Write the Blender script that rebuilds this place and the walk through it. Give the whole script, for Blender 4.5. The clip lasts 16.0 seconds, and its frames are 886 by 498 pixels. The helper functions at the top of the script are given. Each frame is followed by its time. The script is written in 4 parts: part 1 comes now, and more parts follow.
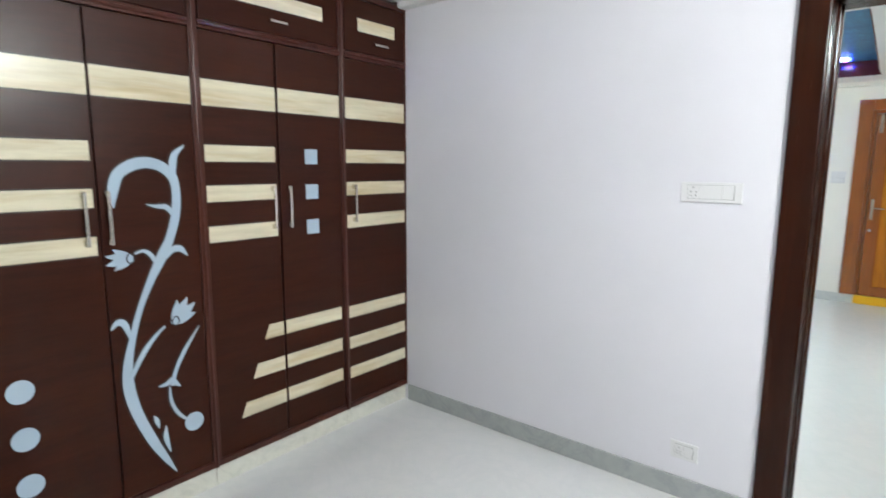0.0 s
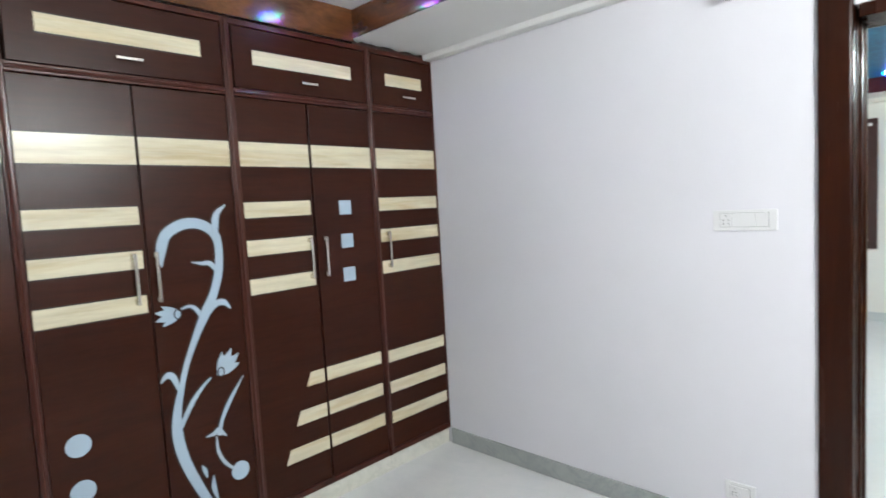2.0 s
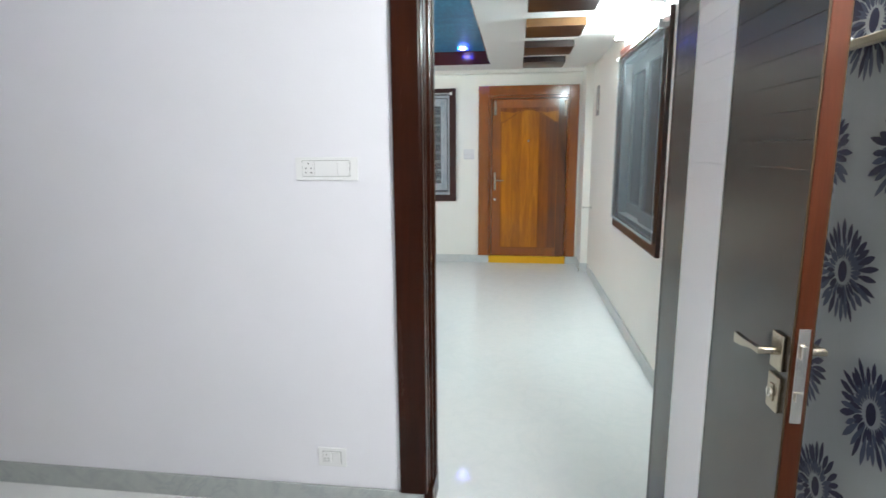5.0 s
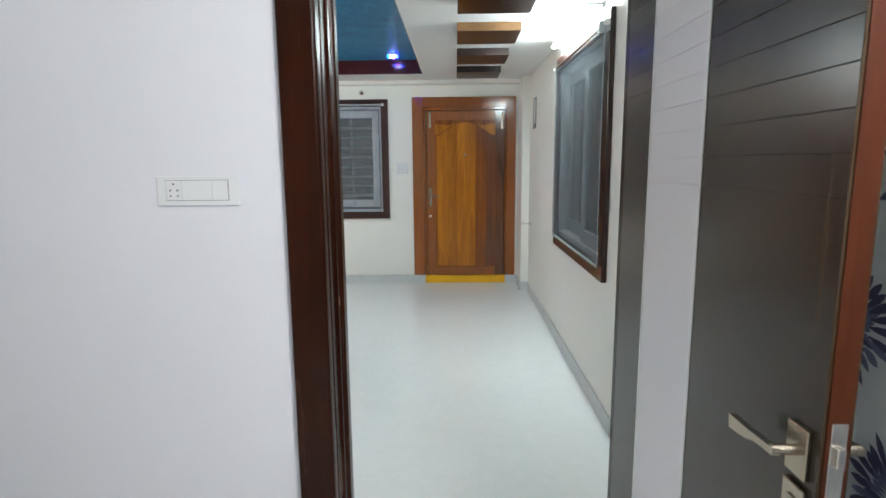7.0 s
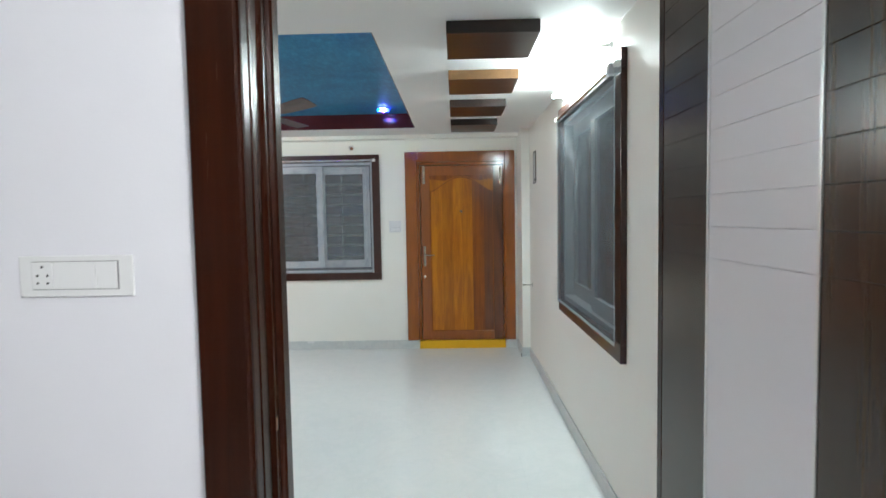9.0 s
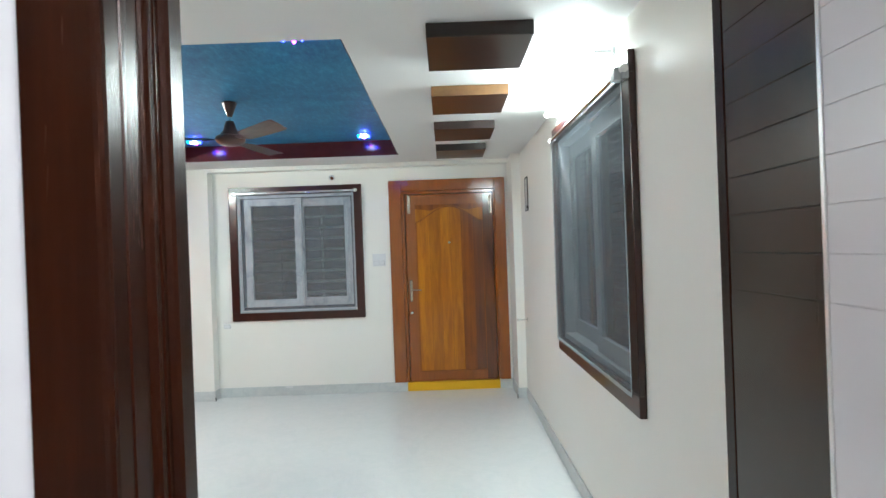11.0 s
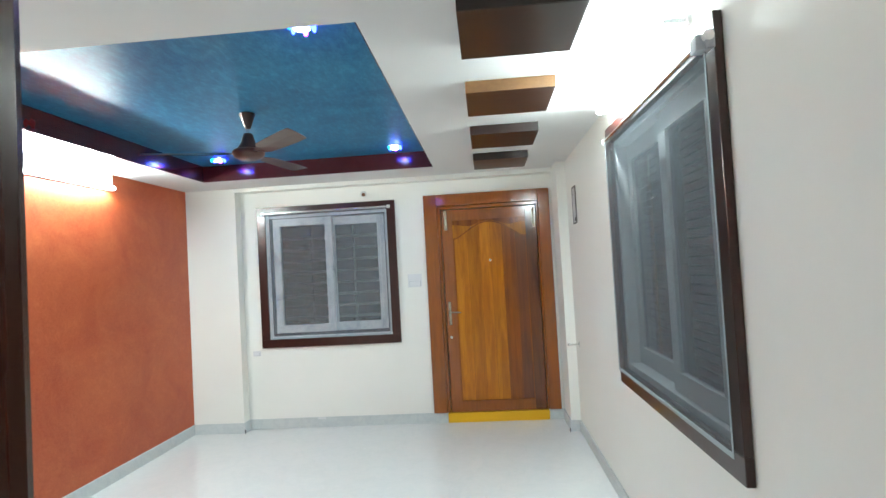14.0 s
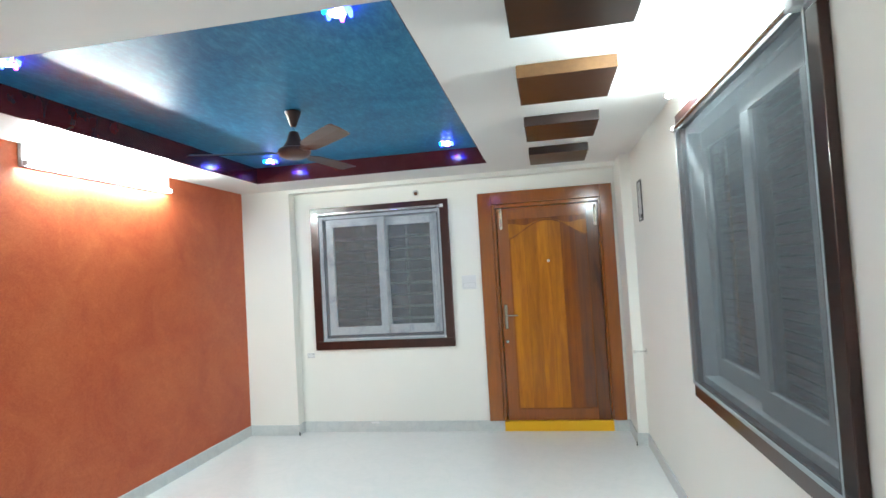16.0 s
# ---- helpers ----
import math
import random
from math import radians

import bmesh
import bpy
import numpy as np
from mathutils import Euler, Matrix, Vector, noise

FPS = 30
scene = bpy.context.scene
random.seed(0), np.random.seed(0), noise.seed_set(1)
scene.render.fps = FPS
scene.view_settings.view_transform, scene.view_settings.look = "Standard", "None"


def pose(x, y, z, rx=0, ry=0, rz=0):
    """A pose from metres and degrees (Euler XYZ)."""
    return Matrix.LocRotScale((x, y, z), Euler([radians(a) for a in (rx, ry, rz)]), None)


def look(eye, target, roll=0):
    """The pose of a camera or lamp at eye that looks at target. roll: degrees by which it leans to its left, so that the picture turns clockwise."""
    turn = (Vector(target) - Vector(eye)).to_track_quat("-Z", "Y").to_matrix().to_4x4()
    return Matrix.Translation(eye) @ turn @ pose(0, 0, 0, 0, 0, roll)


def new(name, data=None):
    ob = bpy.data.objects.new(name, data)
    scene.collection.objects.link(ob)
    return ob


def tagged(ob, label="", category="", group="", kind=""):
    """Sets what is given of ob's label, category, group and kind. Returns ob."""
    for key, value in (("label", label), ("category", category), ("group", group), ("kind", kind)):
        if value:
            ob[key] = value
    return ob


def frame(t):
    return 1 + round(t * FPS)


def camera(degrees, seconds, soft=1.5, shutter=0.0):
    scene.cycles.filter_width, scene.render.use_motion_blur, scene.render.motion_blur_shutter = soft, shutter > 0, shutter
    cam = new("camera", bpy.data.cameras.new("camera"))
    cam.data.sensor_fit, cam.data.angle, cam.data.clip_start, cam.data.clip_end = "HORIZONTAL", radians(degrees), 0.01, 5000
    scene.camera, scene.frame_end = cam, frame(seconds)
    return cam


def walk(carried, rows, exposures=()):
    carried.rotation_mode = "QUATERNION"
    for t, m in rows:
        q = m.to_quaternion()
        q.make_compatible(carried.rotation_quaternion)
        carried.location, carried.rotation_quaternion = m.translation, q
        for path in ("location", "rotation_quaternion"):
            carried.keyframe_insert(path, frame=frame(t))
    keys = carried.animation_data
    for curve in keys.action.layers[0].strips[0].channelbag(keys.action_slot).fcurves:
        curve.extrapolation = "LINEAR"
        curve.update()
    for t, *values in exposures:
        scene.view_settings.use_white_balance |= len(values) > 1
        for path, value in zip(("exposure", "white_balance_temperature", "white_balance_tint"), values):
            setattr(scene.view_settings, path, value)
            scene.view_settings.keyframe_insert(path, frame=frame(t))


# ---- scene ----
import itertools

cam = camera(77.8, 16.0, shutter=0.5)
EXPOSURES = ((0, -0.02), (1.5, -0.02), (3.5, 0.02), (5, -0.07), (7.5, -0.39), (9, -0.34), (11.5, -0.13), (13, -0.03), (16, 0.05))
PATH = [
    (0, (0.319, 0.519, 1.523), (-0.929, 2.053, 1.224), 0.26),
    (0.5, (0.351, 0.521, 1.536), (-1.035, 1.951, 1.346), -0.3),
    (1, (0.38, 0.514, 1.545), (-1.075, 1.882, 1.429), -1.1),
    (1.5, (0.39, 0.523, 1.546), (-1.065, 1.89, 1.448), -2.4),
    (2, (0.4, 0.542, 1.542), (-0.984, 1.977, 1.388), -3.2),
    (2.5, (0.418, 0.593, 1.529), (-0.819, 2.148, 1.306), -3.6),
    (3, (0.438, 0.651, 1.509), (-0.657, 2.304, 1.249), -4.0),
    (3.5, (0.438, 0.711, 1.505), (-0.489, 2.46, 1.221), -4.2),
    (4, (0.445, 0.81, 1.493), (-0.226, 2.669, 1.183), -3.1),
    (4.5, (0.429, 0.923, 1.484), (-0.029, 2.842, 1.155), -1.9),
    (5, (0.428, 1.04, 1.487), (0.171, 2.991, 1.128), -0.4),
    (7.3, (0.494, 1.533, 1.496), (0.447, 3.511, 1.207), -0.5),
    (7.5, (0.506, 1.584, 1.508), (0.440, 3.566, 1.251), -0.4),
    (8, (0.512, 1.684, 1.519), (0.444, 3.666, 1.262), -0.3),
    (8.5, (0.53, 1.787, 1.518), (0.465, 3.772, 1.286), -0.8),
    (9, (0.518, 1.923, 1.528), (0.472, 3.919, 1.408), -1.0),
    (11.3, (0.536, 2.369, 1.524), (0.531, 4.369, 1.525), -2.1),
    (11.5, (0.533, 2.406, 1.531), (0.512, 4.406, 1.539), -2.4),
    (12, (0.55, 2.482, 1.535), (0.476, 4.481, 1.565), -2.3),
    (12.5, (0.556, 2.548, 1.53), (0.448, 4.545, 1.556), -2.3),
    (13, (0.558, 2.623, 1.526), (0.432, 4.618, 1.557), -2.6),
    (13.5, (0.55, 2.679, 1.523), (0.414, 4.674, 1.573), -2.9),
    (14, (0.538, 2.747, 1.534), (0.388, 4.74, 1.6), -3.2),
    (14.5, (0.533, 2.797, 1.533), (0.378, 4.79, 1.602), -3.6),
    (15, (0.535, 2.845, 1.528), (0.349, 4.835, 1.593), -3.6),
    (15.5, (0.543, 2.901, 1.538), (0.268, 4.881, 1.604), -3.6),
    (16, (0.57, 2.962, 1.537), (0.203, 4.927, 1.617), -3.3),
]
walk(cam, [(t, look(eye, aim, roll)) for t, eye, aim, roll in PATH], EXPOSURES)

# world: night outside, dim sky glow
w = bpy.data.worlds.new("night")
scene.world = w
w.use_nodes = True
w.node_tree.nodes["Background"].inputs[0].default_value = (0.25, 0.33, 0.5, 1)
w.node_tree.nodes["Background"].inputs[1].default_value = 0.03
TUBE_HALL, TUBE_BED = 405.0, 800.0
TUBE_HALL_COLOR, TUBE_BED_COLOR = (0.84, 1.0, 1.0), (0.97, 1.0, 1.0)
SPOT = 34.0


# ---- materials ----
def material(name, base, rough=0.5, spec=0.5, metal=0.0, coat=0.0):
    m = bpy.data.materials.new(name)
    m.use_nodes = True
    b = m.node_tree.nodes["Principled BSDF"]
    b.inputs["Base Color"].default_value = (*base, 1)
    b.inputs["Roughness"].default_value = rough
    b.inputs["Specular IOR Level"].default_value = spec
    b.inputs["Metallic"].default_value = metal
    b.inputs["Coat Weight"].default_value = coat
    b.inputs["Coat Roughness"].default_value = 0.12
    return m


def node(m, kind, **values):
    n = m.node_tree.nodes.new(kind)
    for key, value in values.items():
        n.inputs[key].default_value = value
    return n


def link(m, a, b):
    m.node_tree.links.new(a, b)


def coords(m, scale):
    t, v = node(m, "ShaderNodeNewGeometry"), node(m, "ShaderNodeMapping")
    v.inputs["Scale"].default_value = scale
    link(m, t.outputs["Position"], v.inputs["Vector"])
    return v.outputs["Vector"]


def ramp(m, source, stops):
    r = m.node_tree.nodes.new("ShaderNodeValToRGB")
    e = r.color_ramp.elements
    while len(e) < len(stops):
        e.new(0.5)
    for el, (p, c) in zip(e, stops):
        el.position, el.color = p, (*c, 1)
    link(m, source, r.inputs[0])
    return r.outputs[0]


def bump(m, source, strength, distance=0.01):
    b = node(m, "ShaderNodeBump", Strength=strength, Distance=distance)
    link(m, source, b.inputs["Height"])
    link(m, b.outputs[0], m.node_tree.nodes["Principled BSDF"].inputs["Normal"])


def vary_rough(m, source, lo, hi):
    r = node(m, "ShaderNodeMapRange")
    r.inputs["To Min"].default_value, r.inputs["To Max"].default_value = lo, hi
    link(m, source, r.inputs["Value"])
    link(m, r.outputs[0], m.node_tree.nodes["Principled BSDF"].inputs["Roughness"])


def mixed(m, factor, a, b, blend="MIX"):
    n = m.node_tree.nodes.new("ShaderNodeMix")
    n.data_type, n.blend_type = "RGBA", blend
    for s, v in ((0, factor), (6, a), (7, b)):
        if hasattr(v, "is_output"):
            link(m, v, n.inputs[s])
        else:
            n.inputs[s].default_value = v if s == 0 else (*v, 1)
    return n.outputs[2]


def base(m, out):
    link(m, out, m.node_tree.nodes["Principled BSDF"].inputs["Base Color"])


def paint(name, color, tint, rough=0.55, relief=0.12, coarse=1.2):
    """Rolled wall paint with faint clouds and roller texture."""
    m = material(name, color, rough, 0.4)
    v = coords(m, (1, 1, 1))
    n1 = node(m, "ShaderNodeTexNoise", Scale=coarse, Detail=4.0, Roughness=0.6)
    n2 = node(m, "ShaderNodeTexNoise", Scale=90.0, Detail=3.0)
    link(m, v, n1.inputs["Vector"])
    link(m, v, n2.inputs["Vector"])
    base(m, ramp(m, n1.outputs[0], ((0.3, tint), (0.7, color))))
    bump(m, n2.outputs[0], relief, 0.002)
    vary_rough(m, n1.outputs[0], rough - 0.08, rough + 0.1)
    return m


def wood(name, dark, light, grain=(14, 14, 0.9), rough=0.28, coat=0.4, contrast=(0.35, 0.68), fine=1.0, relief=0.06, spec=0.4):
    """Straight grain along the axis of the smallest scale."""
    m = material(name, light, rough, spec, 0, coat)
    v = coords(m, grain)
    n1 = node(m, "ShaderNodeTexNoise", Scale=1.0, Detail=7.0, Roughness=0.62, Distortion=0.7)
    link(m, v, n1.inputs["Vector"])
    v2 = coords(m, tuple(g * 7 * fine for g in grain))
    n2 = node(m, "ShaderNodeTexNoise", Scale=1.0, Detail=4.0, Roughness=0.7)
    link(m, v2, n2.inputs["Vector"])
    c = ramp(m, n1.outputs[0], ((contrast[0], dark), (contrast[1], light)))
    f = ramp(m, n2.outputs[0], ((0.32, (0.72, 0.7, 0.68)), (0.62, (1, 1, 1))))
    base(m, mixed(m, 0.75, c, f, "MULTIPLY"))
    bump(m, n2.outputs[0], relief, 0.002)
    vary_rough(m, n1.outputs[0], rough - 0.05, rough + 0.08)
    return m


def marble(name, color, vein, rough, scale=1.3, amount=0.55, tiles=None):
    m = material(name, color, rough, 0.6)
    v = coords(m, (1, 1, 1))
    n0 = node(m, "ShaderNodeTexNoise", Scale=scale, Detail=8.0, Roughness=0.6, Distortion=1.6)
    link(m, v, n0.inputs["Vector"])
    n1 = node(m, "ShaderNodeTexNoise", Scale=scale * 3.1, Detail=8.0, Roughness=0.68, Distortion=2.2)
    link(m, v, n1.inputs["Vector"])
    veins = ramp(m, n0.outputs[0], ((0.455, (0, 0, 0)), (0.5, (amount, amount, amount)), (0.54, (0, 0, 0))))
    clouds = ramp(m, n1.outputs[0], ((0.35, vein), (0.62, color)))
    soft = mixed(m, 0.45, color, clouds)
    base(m, mixed(m, veins, soft, vein))
    vary_rough(m, n1.outputs[0], rough, rough + 0.05)
    return m


def film_frame(name, light, dull):
    """Window profile with scuffed protective film: blotches of tone and gloss."""
    m = material(name, light, 0.35, 0.5)
    v = coords(m, (9, 9, 5))
    n = node(m, "ShaderNodeTexNoise", Scale=1.0, Detail=6.0, Roughness=0.7, Distortion=0.8)
    link(m, v, n.inputs["Vector"])
    base(m, ramp(m, n.outputs[0], ((0.40, dull), (0.56, light))))
    vary_rough(m, n.outputs[0], 0.12, 0.5)
    bump(m, n.outputs[0], 0.12, 0.004)
    return m


WHITE_BED = paint("bedroom_wall_paint", (0.755, 0.745, 0.79), (0.71, 0.705, 0.745), 0.5)
WHITE_HALL = paint("hall_wall_paint", (0.85, 0.835, 0.785), (0.82, 0.805, 0.75), 0.5)
CEILING = paint("ceiling_paint", (0.80, 0.80, 0.785), (0.76, 0.76, 0.75), 0.6)
RAW = paint("plain_wall_paint", (0.72, 0.72, 0.72), (0.68, 0.68, 0.68), 0.6)


def orange_paint():
    m = material("orange_texture_paint", (0.62, 0.13, 0.03), 0.42, 0.4)
    v = coords(m, (1, 1, 1))
    n1 = node(m, "ShaderNodeTexNoise", Scale=2.2, Detail=9.0, Roughness=0.7, Distortion=0.6)
    n2 = node(m, "ShaderNodeTexNoise", Scale=34.0, Detail=6.0, Roughness=0.75, Distortion=2.0)
    link(m, v, n1.inputs["Vector"])
    link(m, v, n2.inputs["Vector"])
    a = ramp(m, n1.outputs[0], ((0.33, (0.38, 0.062, 0.021)), (0.68, (0.51, 0.119, 0.040))))
    b = ramp(m, n2.outputs[0], ((0.40, (0.80, 0.66, 0.55)), (0.52, (1, 1, 1)), (0.62, (1.15, 1.4, 1.7))))
    base(m, mixed(m, 0.42, a, b, "MULTIPLY"))
    bump(m, n2.outputs[0], 0.22, 0.003)
    vary_rough(m, n1.outputs[0], 0.34, 0.5)
    return m


def blue_paint():
    m = material("blue_brushed_paint", (0.03, 0.17, 0.32), 0.36, 0.22)
    v = coords(m, (1, 1, 1))
    n1 = node(m, "ShaderNodeTexNoise", Scale=2.6, Detail=9.0, Roughness=0.7, Distortion=1.2)
    n2 = node(m, "ShaderNodeTexNoise", Scale=1.0, Detail=7.0, Roughness=0.8, Distortion=0.4)
    v2 = coords(m, (30, 11, 12))
    v2.node.inputs["Rotation"].default_value = (0, 0, 0.7)
    link(m, v, n1.inputs["Vector"])
    link(m, v2, n2.inputs["Vector"])
    a = ramp(m, n1.outputs[0], ((0.3, (0.014, 0.135, 0.29)), (0.7, (0.030, 0.235, 0.42))))
    b = ramp(m, n2.outputs[0], ((0.40, (0.45, 0.66, 0.76)), (0.51, (1, 1, 1)), (0.60, (2.6, 1.5, 1.3))))
    base(m, mixed(m, 0.65, a, b, "MULTIPLY"))
    bump(m, n2.outputs[0], 0.15, 0.003)
    vary_rough(m, n2.outputs[0], 0.27, 0.48)
    return m


ORANGE, BLUE = orange_paint(), blue_paint()
FLOOR = marble("polished_floor_marble", (0.735, 0.74, 0.735), (0.665, 0.685, 0.685), 0.045, 2.2, 0.4)
SKIRT_BED = marble("grey_skirting_marble", (0.40, 0.42, 0.41), (0.30, 0.33, 0.33), 0.22, 2.5)
SKIRT_HALL = marble("white_skirting_marble", (0.60, 0.62, 0.61), (0.50, 0.53, 0.54), 0.5, 2.5)
PLINTH = marble("plinth_marble", (0.66, 0.66, 0.58), (0.52, 0.53, 0.47), 0.22, 3.0)
GROUT = material("grout", (0.55, 0.58, 0.57), 0.6)
LAMINATE = wood("mahogany_laminate", (0.0225, 0.0044, 0.0015), (0.034, 0.0069, 0.0023), (9, 1.0, 11), 0.31, 0.0, (0.3, 0.7), relief=0.02, spec=0.17)
LAMINATE_FRAME = wood("wardrobe_frame_wood", (0.038, 0.0078, 0.0042), (0.066, 0.0145, 0.0072), (16, 16, 1.2), 0.28, 0.1, spec=0.3)
BIRCH = wood("cream_birch_laminate", (0.53, 0.43, 0.25), (0.65, 0.60, 0.44), (3, 0.9, 11), 0.36, 0.1, (0.30, 0.52), fine=0.35)
DECO = material("pale_blue_acrylic", (0.35, 0.445, 0.53), 0.25, 0.5)
FASCIA_BED = wood("polished_fascia_veneer", (0.060, 0.0195, 0.0065), (0.145, 0.053, 0.015), (3.0, 3.0, 11), 0.16, 0.7, (0.35, 0.62))
FASCIA = wood("dark_red_fascia_laminate", (0.066, 0.0085, 0.009), (0.078, 0.0105, 0.011), (3, 3, 3), 0.16, 0.6, fine=0.3, relief=0.0)
MAHOGANY = wood("polished_mahogany", (0.013, 0.0030, 0.0011), (0.031, 0.0068, 0.0023), (9, 9, 0.5), 0.25, 0.0, (0.3, 0.75), spec=0.15)
WINDOW_WOOD = wood("dark_window_wood", (0.026, 0.0055, 0.0036), (0.048, 0.0105, 0.0065), (9, 9, 1.6), 0.30, 0.4, (0.3, 0.75), fine=0.5)
EDGE_WOOD = wood("leaf_edge_wood", (0.032, 0.0075, 0.0026), (0.052, 0.0120, 0.0040), (20, 20, 1.5), 0.45, 0.0, spec=0.12)
def board_tint(m, lo=0.86, hi=1.08):
    """A slightly different tone for each board."""
    b = m.node_tree.nodes["Principled BSDF"]
    src = b.inputs["Base Color"].links[0].from_socket
    info, rng_ = node(m, "ShaderNodeObjectInfo"), node(m, "ShaderNodeMapRange")
    rng_.inputs["To Min"].default_value, rng_.inputs["To Max"].default_value = lo, hi
    link(m, info.outputs["Random"], rng_.inputs["Value"])
    base(m, mixed(m, 1.0, src, rng_.outputs[0], "MULTIPLY"))
    return m


TEAK = wood("golden_teak", (0.33, 0.098, 0.003), (0.50, 0.172, 0.004), (15, 5, 1.3), 0.22, 0.4, (0.36, 0.60), fine=0.7, spec=0.2)
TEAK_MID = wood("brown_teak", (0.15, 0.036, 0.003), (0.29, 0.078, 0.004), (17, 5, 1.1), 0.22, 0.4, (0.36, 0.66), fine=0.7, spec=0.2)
# Darkest tone, for the door's right stile and rightmost board.
TEAK_DARK = wood("dark_teak", (0.040, 0.012, 0.004), (0.165, 0.043, 0.005), (15, 5, 0.7), 0.2, 0.5, (0.30, 0.56))
TEAK_FRAME = wood("teak_frame", (0.23, 0.058, 0.003), (0.31, 0.084, 0.004), (12, 12, 1.0), 0.3, 1.0, (0.3, 0.72), fine=0.6, spec=0.2)
TEAK_FRAME.node_tree.nodes["Principled BSDF"].inputs["Coat Roughness"].default_value = 0.10
board_tint(TEAK)
board_tint(TEAK_MID)
BEAM = wood("ceiling_block_veneer", (0.012, 0.0056, 0.0050), (0.028, 0.0115, 0.0092), (4, 18, 5), 0.3, 0.4)
BEAM_EDGE = wood("tan_edge_veneer", (0.105, 0.050, 0.019), (0.165, 0.082, 0.032), (4, 18, 5), 0.34, 0.2)
BEAM_LIGHT = wood("light_ceiling_block_veneer", (0.050, 0.019, 0.0095), (0.080, 0.032, 0.015), (4, 18, 5), 0.34, 0.3)
LEAF_DARK = wood("dark_grey_oak_laminate", (0.018, 0.0098, 0.0042), (0.054, 0.0320, 0.0160), (16, 16, 0.6), 0.23, 0.0, (0.22, 0.80), relief=0.012, spec=0.45)
LEAF_WHITE = material("white_laminate", (0.88, 0.86, 0.89), 0.34, 0.4, 0, 0.1)
YELLOW = paint("turmeric_yellow_paint", (0.80, 0.44, 0.01), (0.68, 0.36, 0.012), 0.5)
PLASTIC = material("white_switch_plastic", (0.75, 0.75, 0.755), 0.25)
GAP_DARK = material("dark_gap_shade", (0.05, 0.055, 0.065), 0.5)
PLASTIC_GREY = material("grey_gap", (0.25, 0.25, 0.25), 0.5)
GROOVE = material("dark_routed_groove", (0.012, 0.005, 0.004), 0.5)
HOLE = material("dark_hole", (0.02, 0.02, 0.02), 0.6)
BAKELITE = material("brown_bakelite", (0.16, 0.055, 0.02), 0.3)
NICKEL = material("brushed_nickel", (0.68, 0.64, 0.58), 0.26, 0.5, 1.0)
BRASS = material("satin_brass", (0.44, 0.385, 0.30), 0.27, 0.5, 1.0)
STEEL = material("bright_steel", (0.75, 0.75, 0.74), 0.2, 0.5, 1.0)
ALU = material("brushed_aluminium_trim", (0.85, 0.85, 0.84), 0.3, 0.5, 0.6)
UPVC = film_frame("grey_white_window_frame", (0.54, 0.56, 0.58), (0.40, 0.43, 0.47))
# Darker grey than UPVC, toned down for the frames behind the side net.
UPVC_DULL = paint("dull_grey_window_frame", (0.43, 0.445, 0.46), (0.37, 0.385, 0.40), 0.6, 0.05)
GRILL = material("painted_grill_bar", (0.72, 0.72, 0.72), 0.45)
FAN = material("bronze_fan_enamel", (0.078, 0.030, 0.020), 0.28, 0.4, 0.0, 0.2)
FAN_DARK = material("dark_fan_enamel", (0.05, 0.022, 0.018), 0.3, 0.5, 0.2, 0.3)
PAPER = paint("blue_grey_wallpaper", (0.74, 0.79, 0.80), (0.66, 0.72, 0.745), 0.45, 0.2, 3.0)
PRINT = material("navy_print", (0.030, 0.035, 0.10), 0.4)
PRINT_SOFT = material("faded_navy_print", (0.12, 0.145, 0.24), 0.4)


def glass(name, tint, rough):
    m = material(name, tint, rough)
    m.node_tree.nodes["Principled BSDF"].inputs["Transmission Weight"].default_value = 1.0
    return m


GLASS = glass("window_glass", (0.82, 0.86, 0.86), 0.03)
# Darker tint and low specular keep the tube's glare off the side panes.
GLASS_DIM = glass("dim_window_glass", (0.72, 0.79, 0.80), 0.05)
GLASS_DIM.node_tree.nodes["Principled BSDF"].inputs["Specular IOR Level"].default_value = 0.2


def netting(name, color, cover):
    """Fine mosquito mesh: partly see-through cloth with faint folds."""
    m = material(name, color, 0.95, 0.0)
    t = m.node_tree.nodes
    v = coords(m, (1, 2.2, 0.5))
    n = node(m, "ShaderNodeTexNoise", Scale=3.0, Detail=4.0, Distortion=1.0)
    link(m, v, n.inputs["Vector"])
    r = node(m, "ShaderNodeMapRange")
    r.inputs["From Min"].default_value, r.inputs["From Max"].default_value = 0.3, 0.72
    r.inputs["To Min"].default_value, r.inputs["To Max"].default_value = cover - 0.012, cover + 0.02
    link(m, n.outputs[0], r.inputs["Value"])
    mix, clear = t.new("ShaderNodeMixShader"), t.new("ShaderNodeBsdfTransparent")
    link(m, r.outputs[0], mix.inputs[0])
    link(m, clear.outputs[0], mix.inputs[1])
    link(m, t["Principled BSDF"].outputs[0], mix.inputs[2])
    link(m, mix.outputs[0], t["Material Output"].inputs["Surface"])
    return m


TAPE = material("grey_edge_tape", (0.33, 0.37, 0.39), 0.8, 0.2)
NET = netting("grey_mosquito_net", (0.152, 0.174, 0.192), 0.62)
# Darker copy of the grill paint so the outer bars stay faint.
GRILL_DIM = material("dim_louvre", (0.20, 0.23, 0.23), 0.6)
SCREEN = netting("green_grey_screen", (0.215, 0.245, 0.18), 0.42)
SCREEN_THIN = netting("thin_grey_screen", (0.24, 0.275, 0.225), 0.26)
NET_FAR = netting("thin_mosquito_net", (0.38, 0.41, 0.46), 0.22)


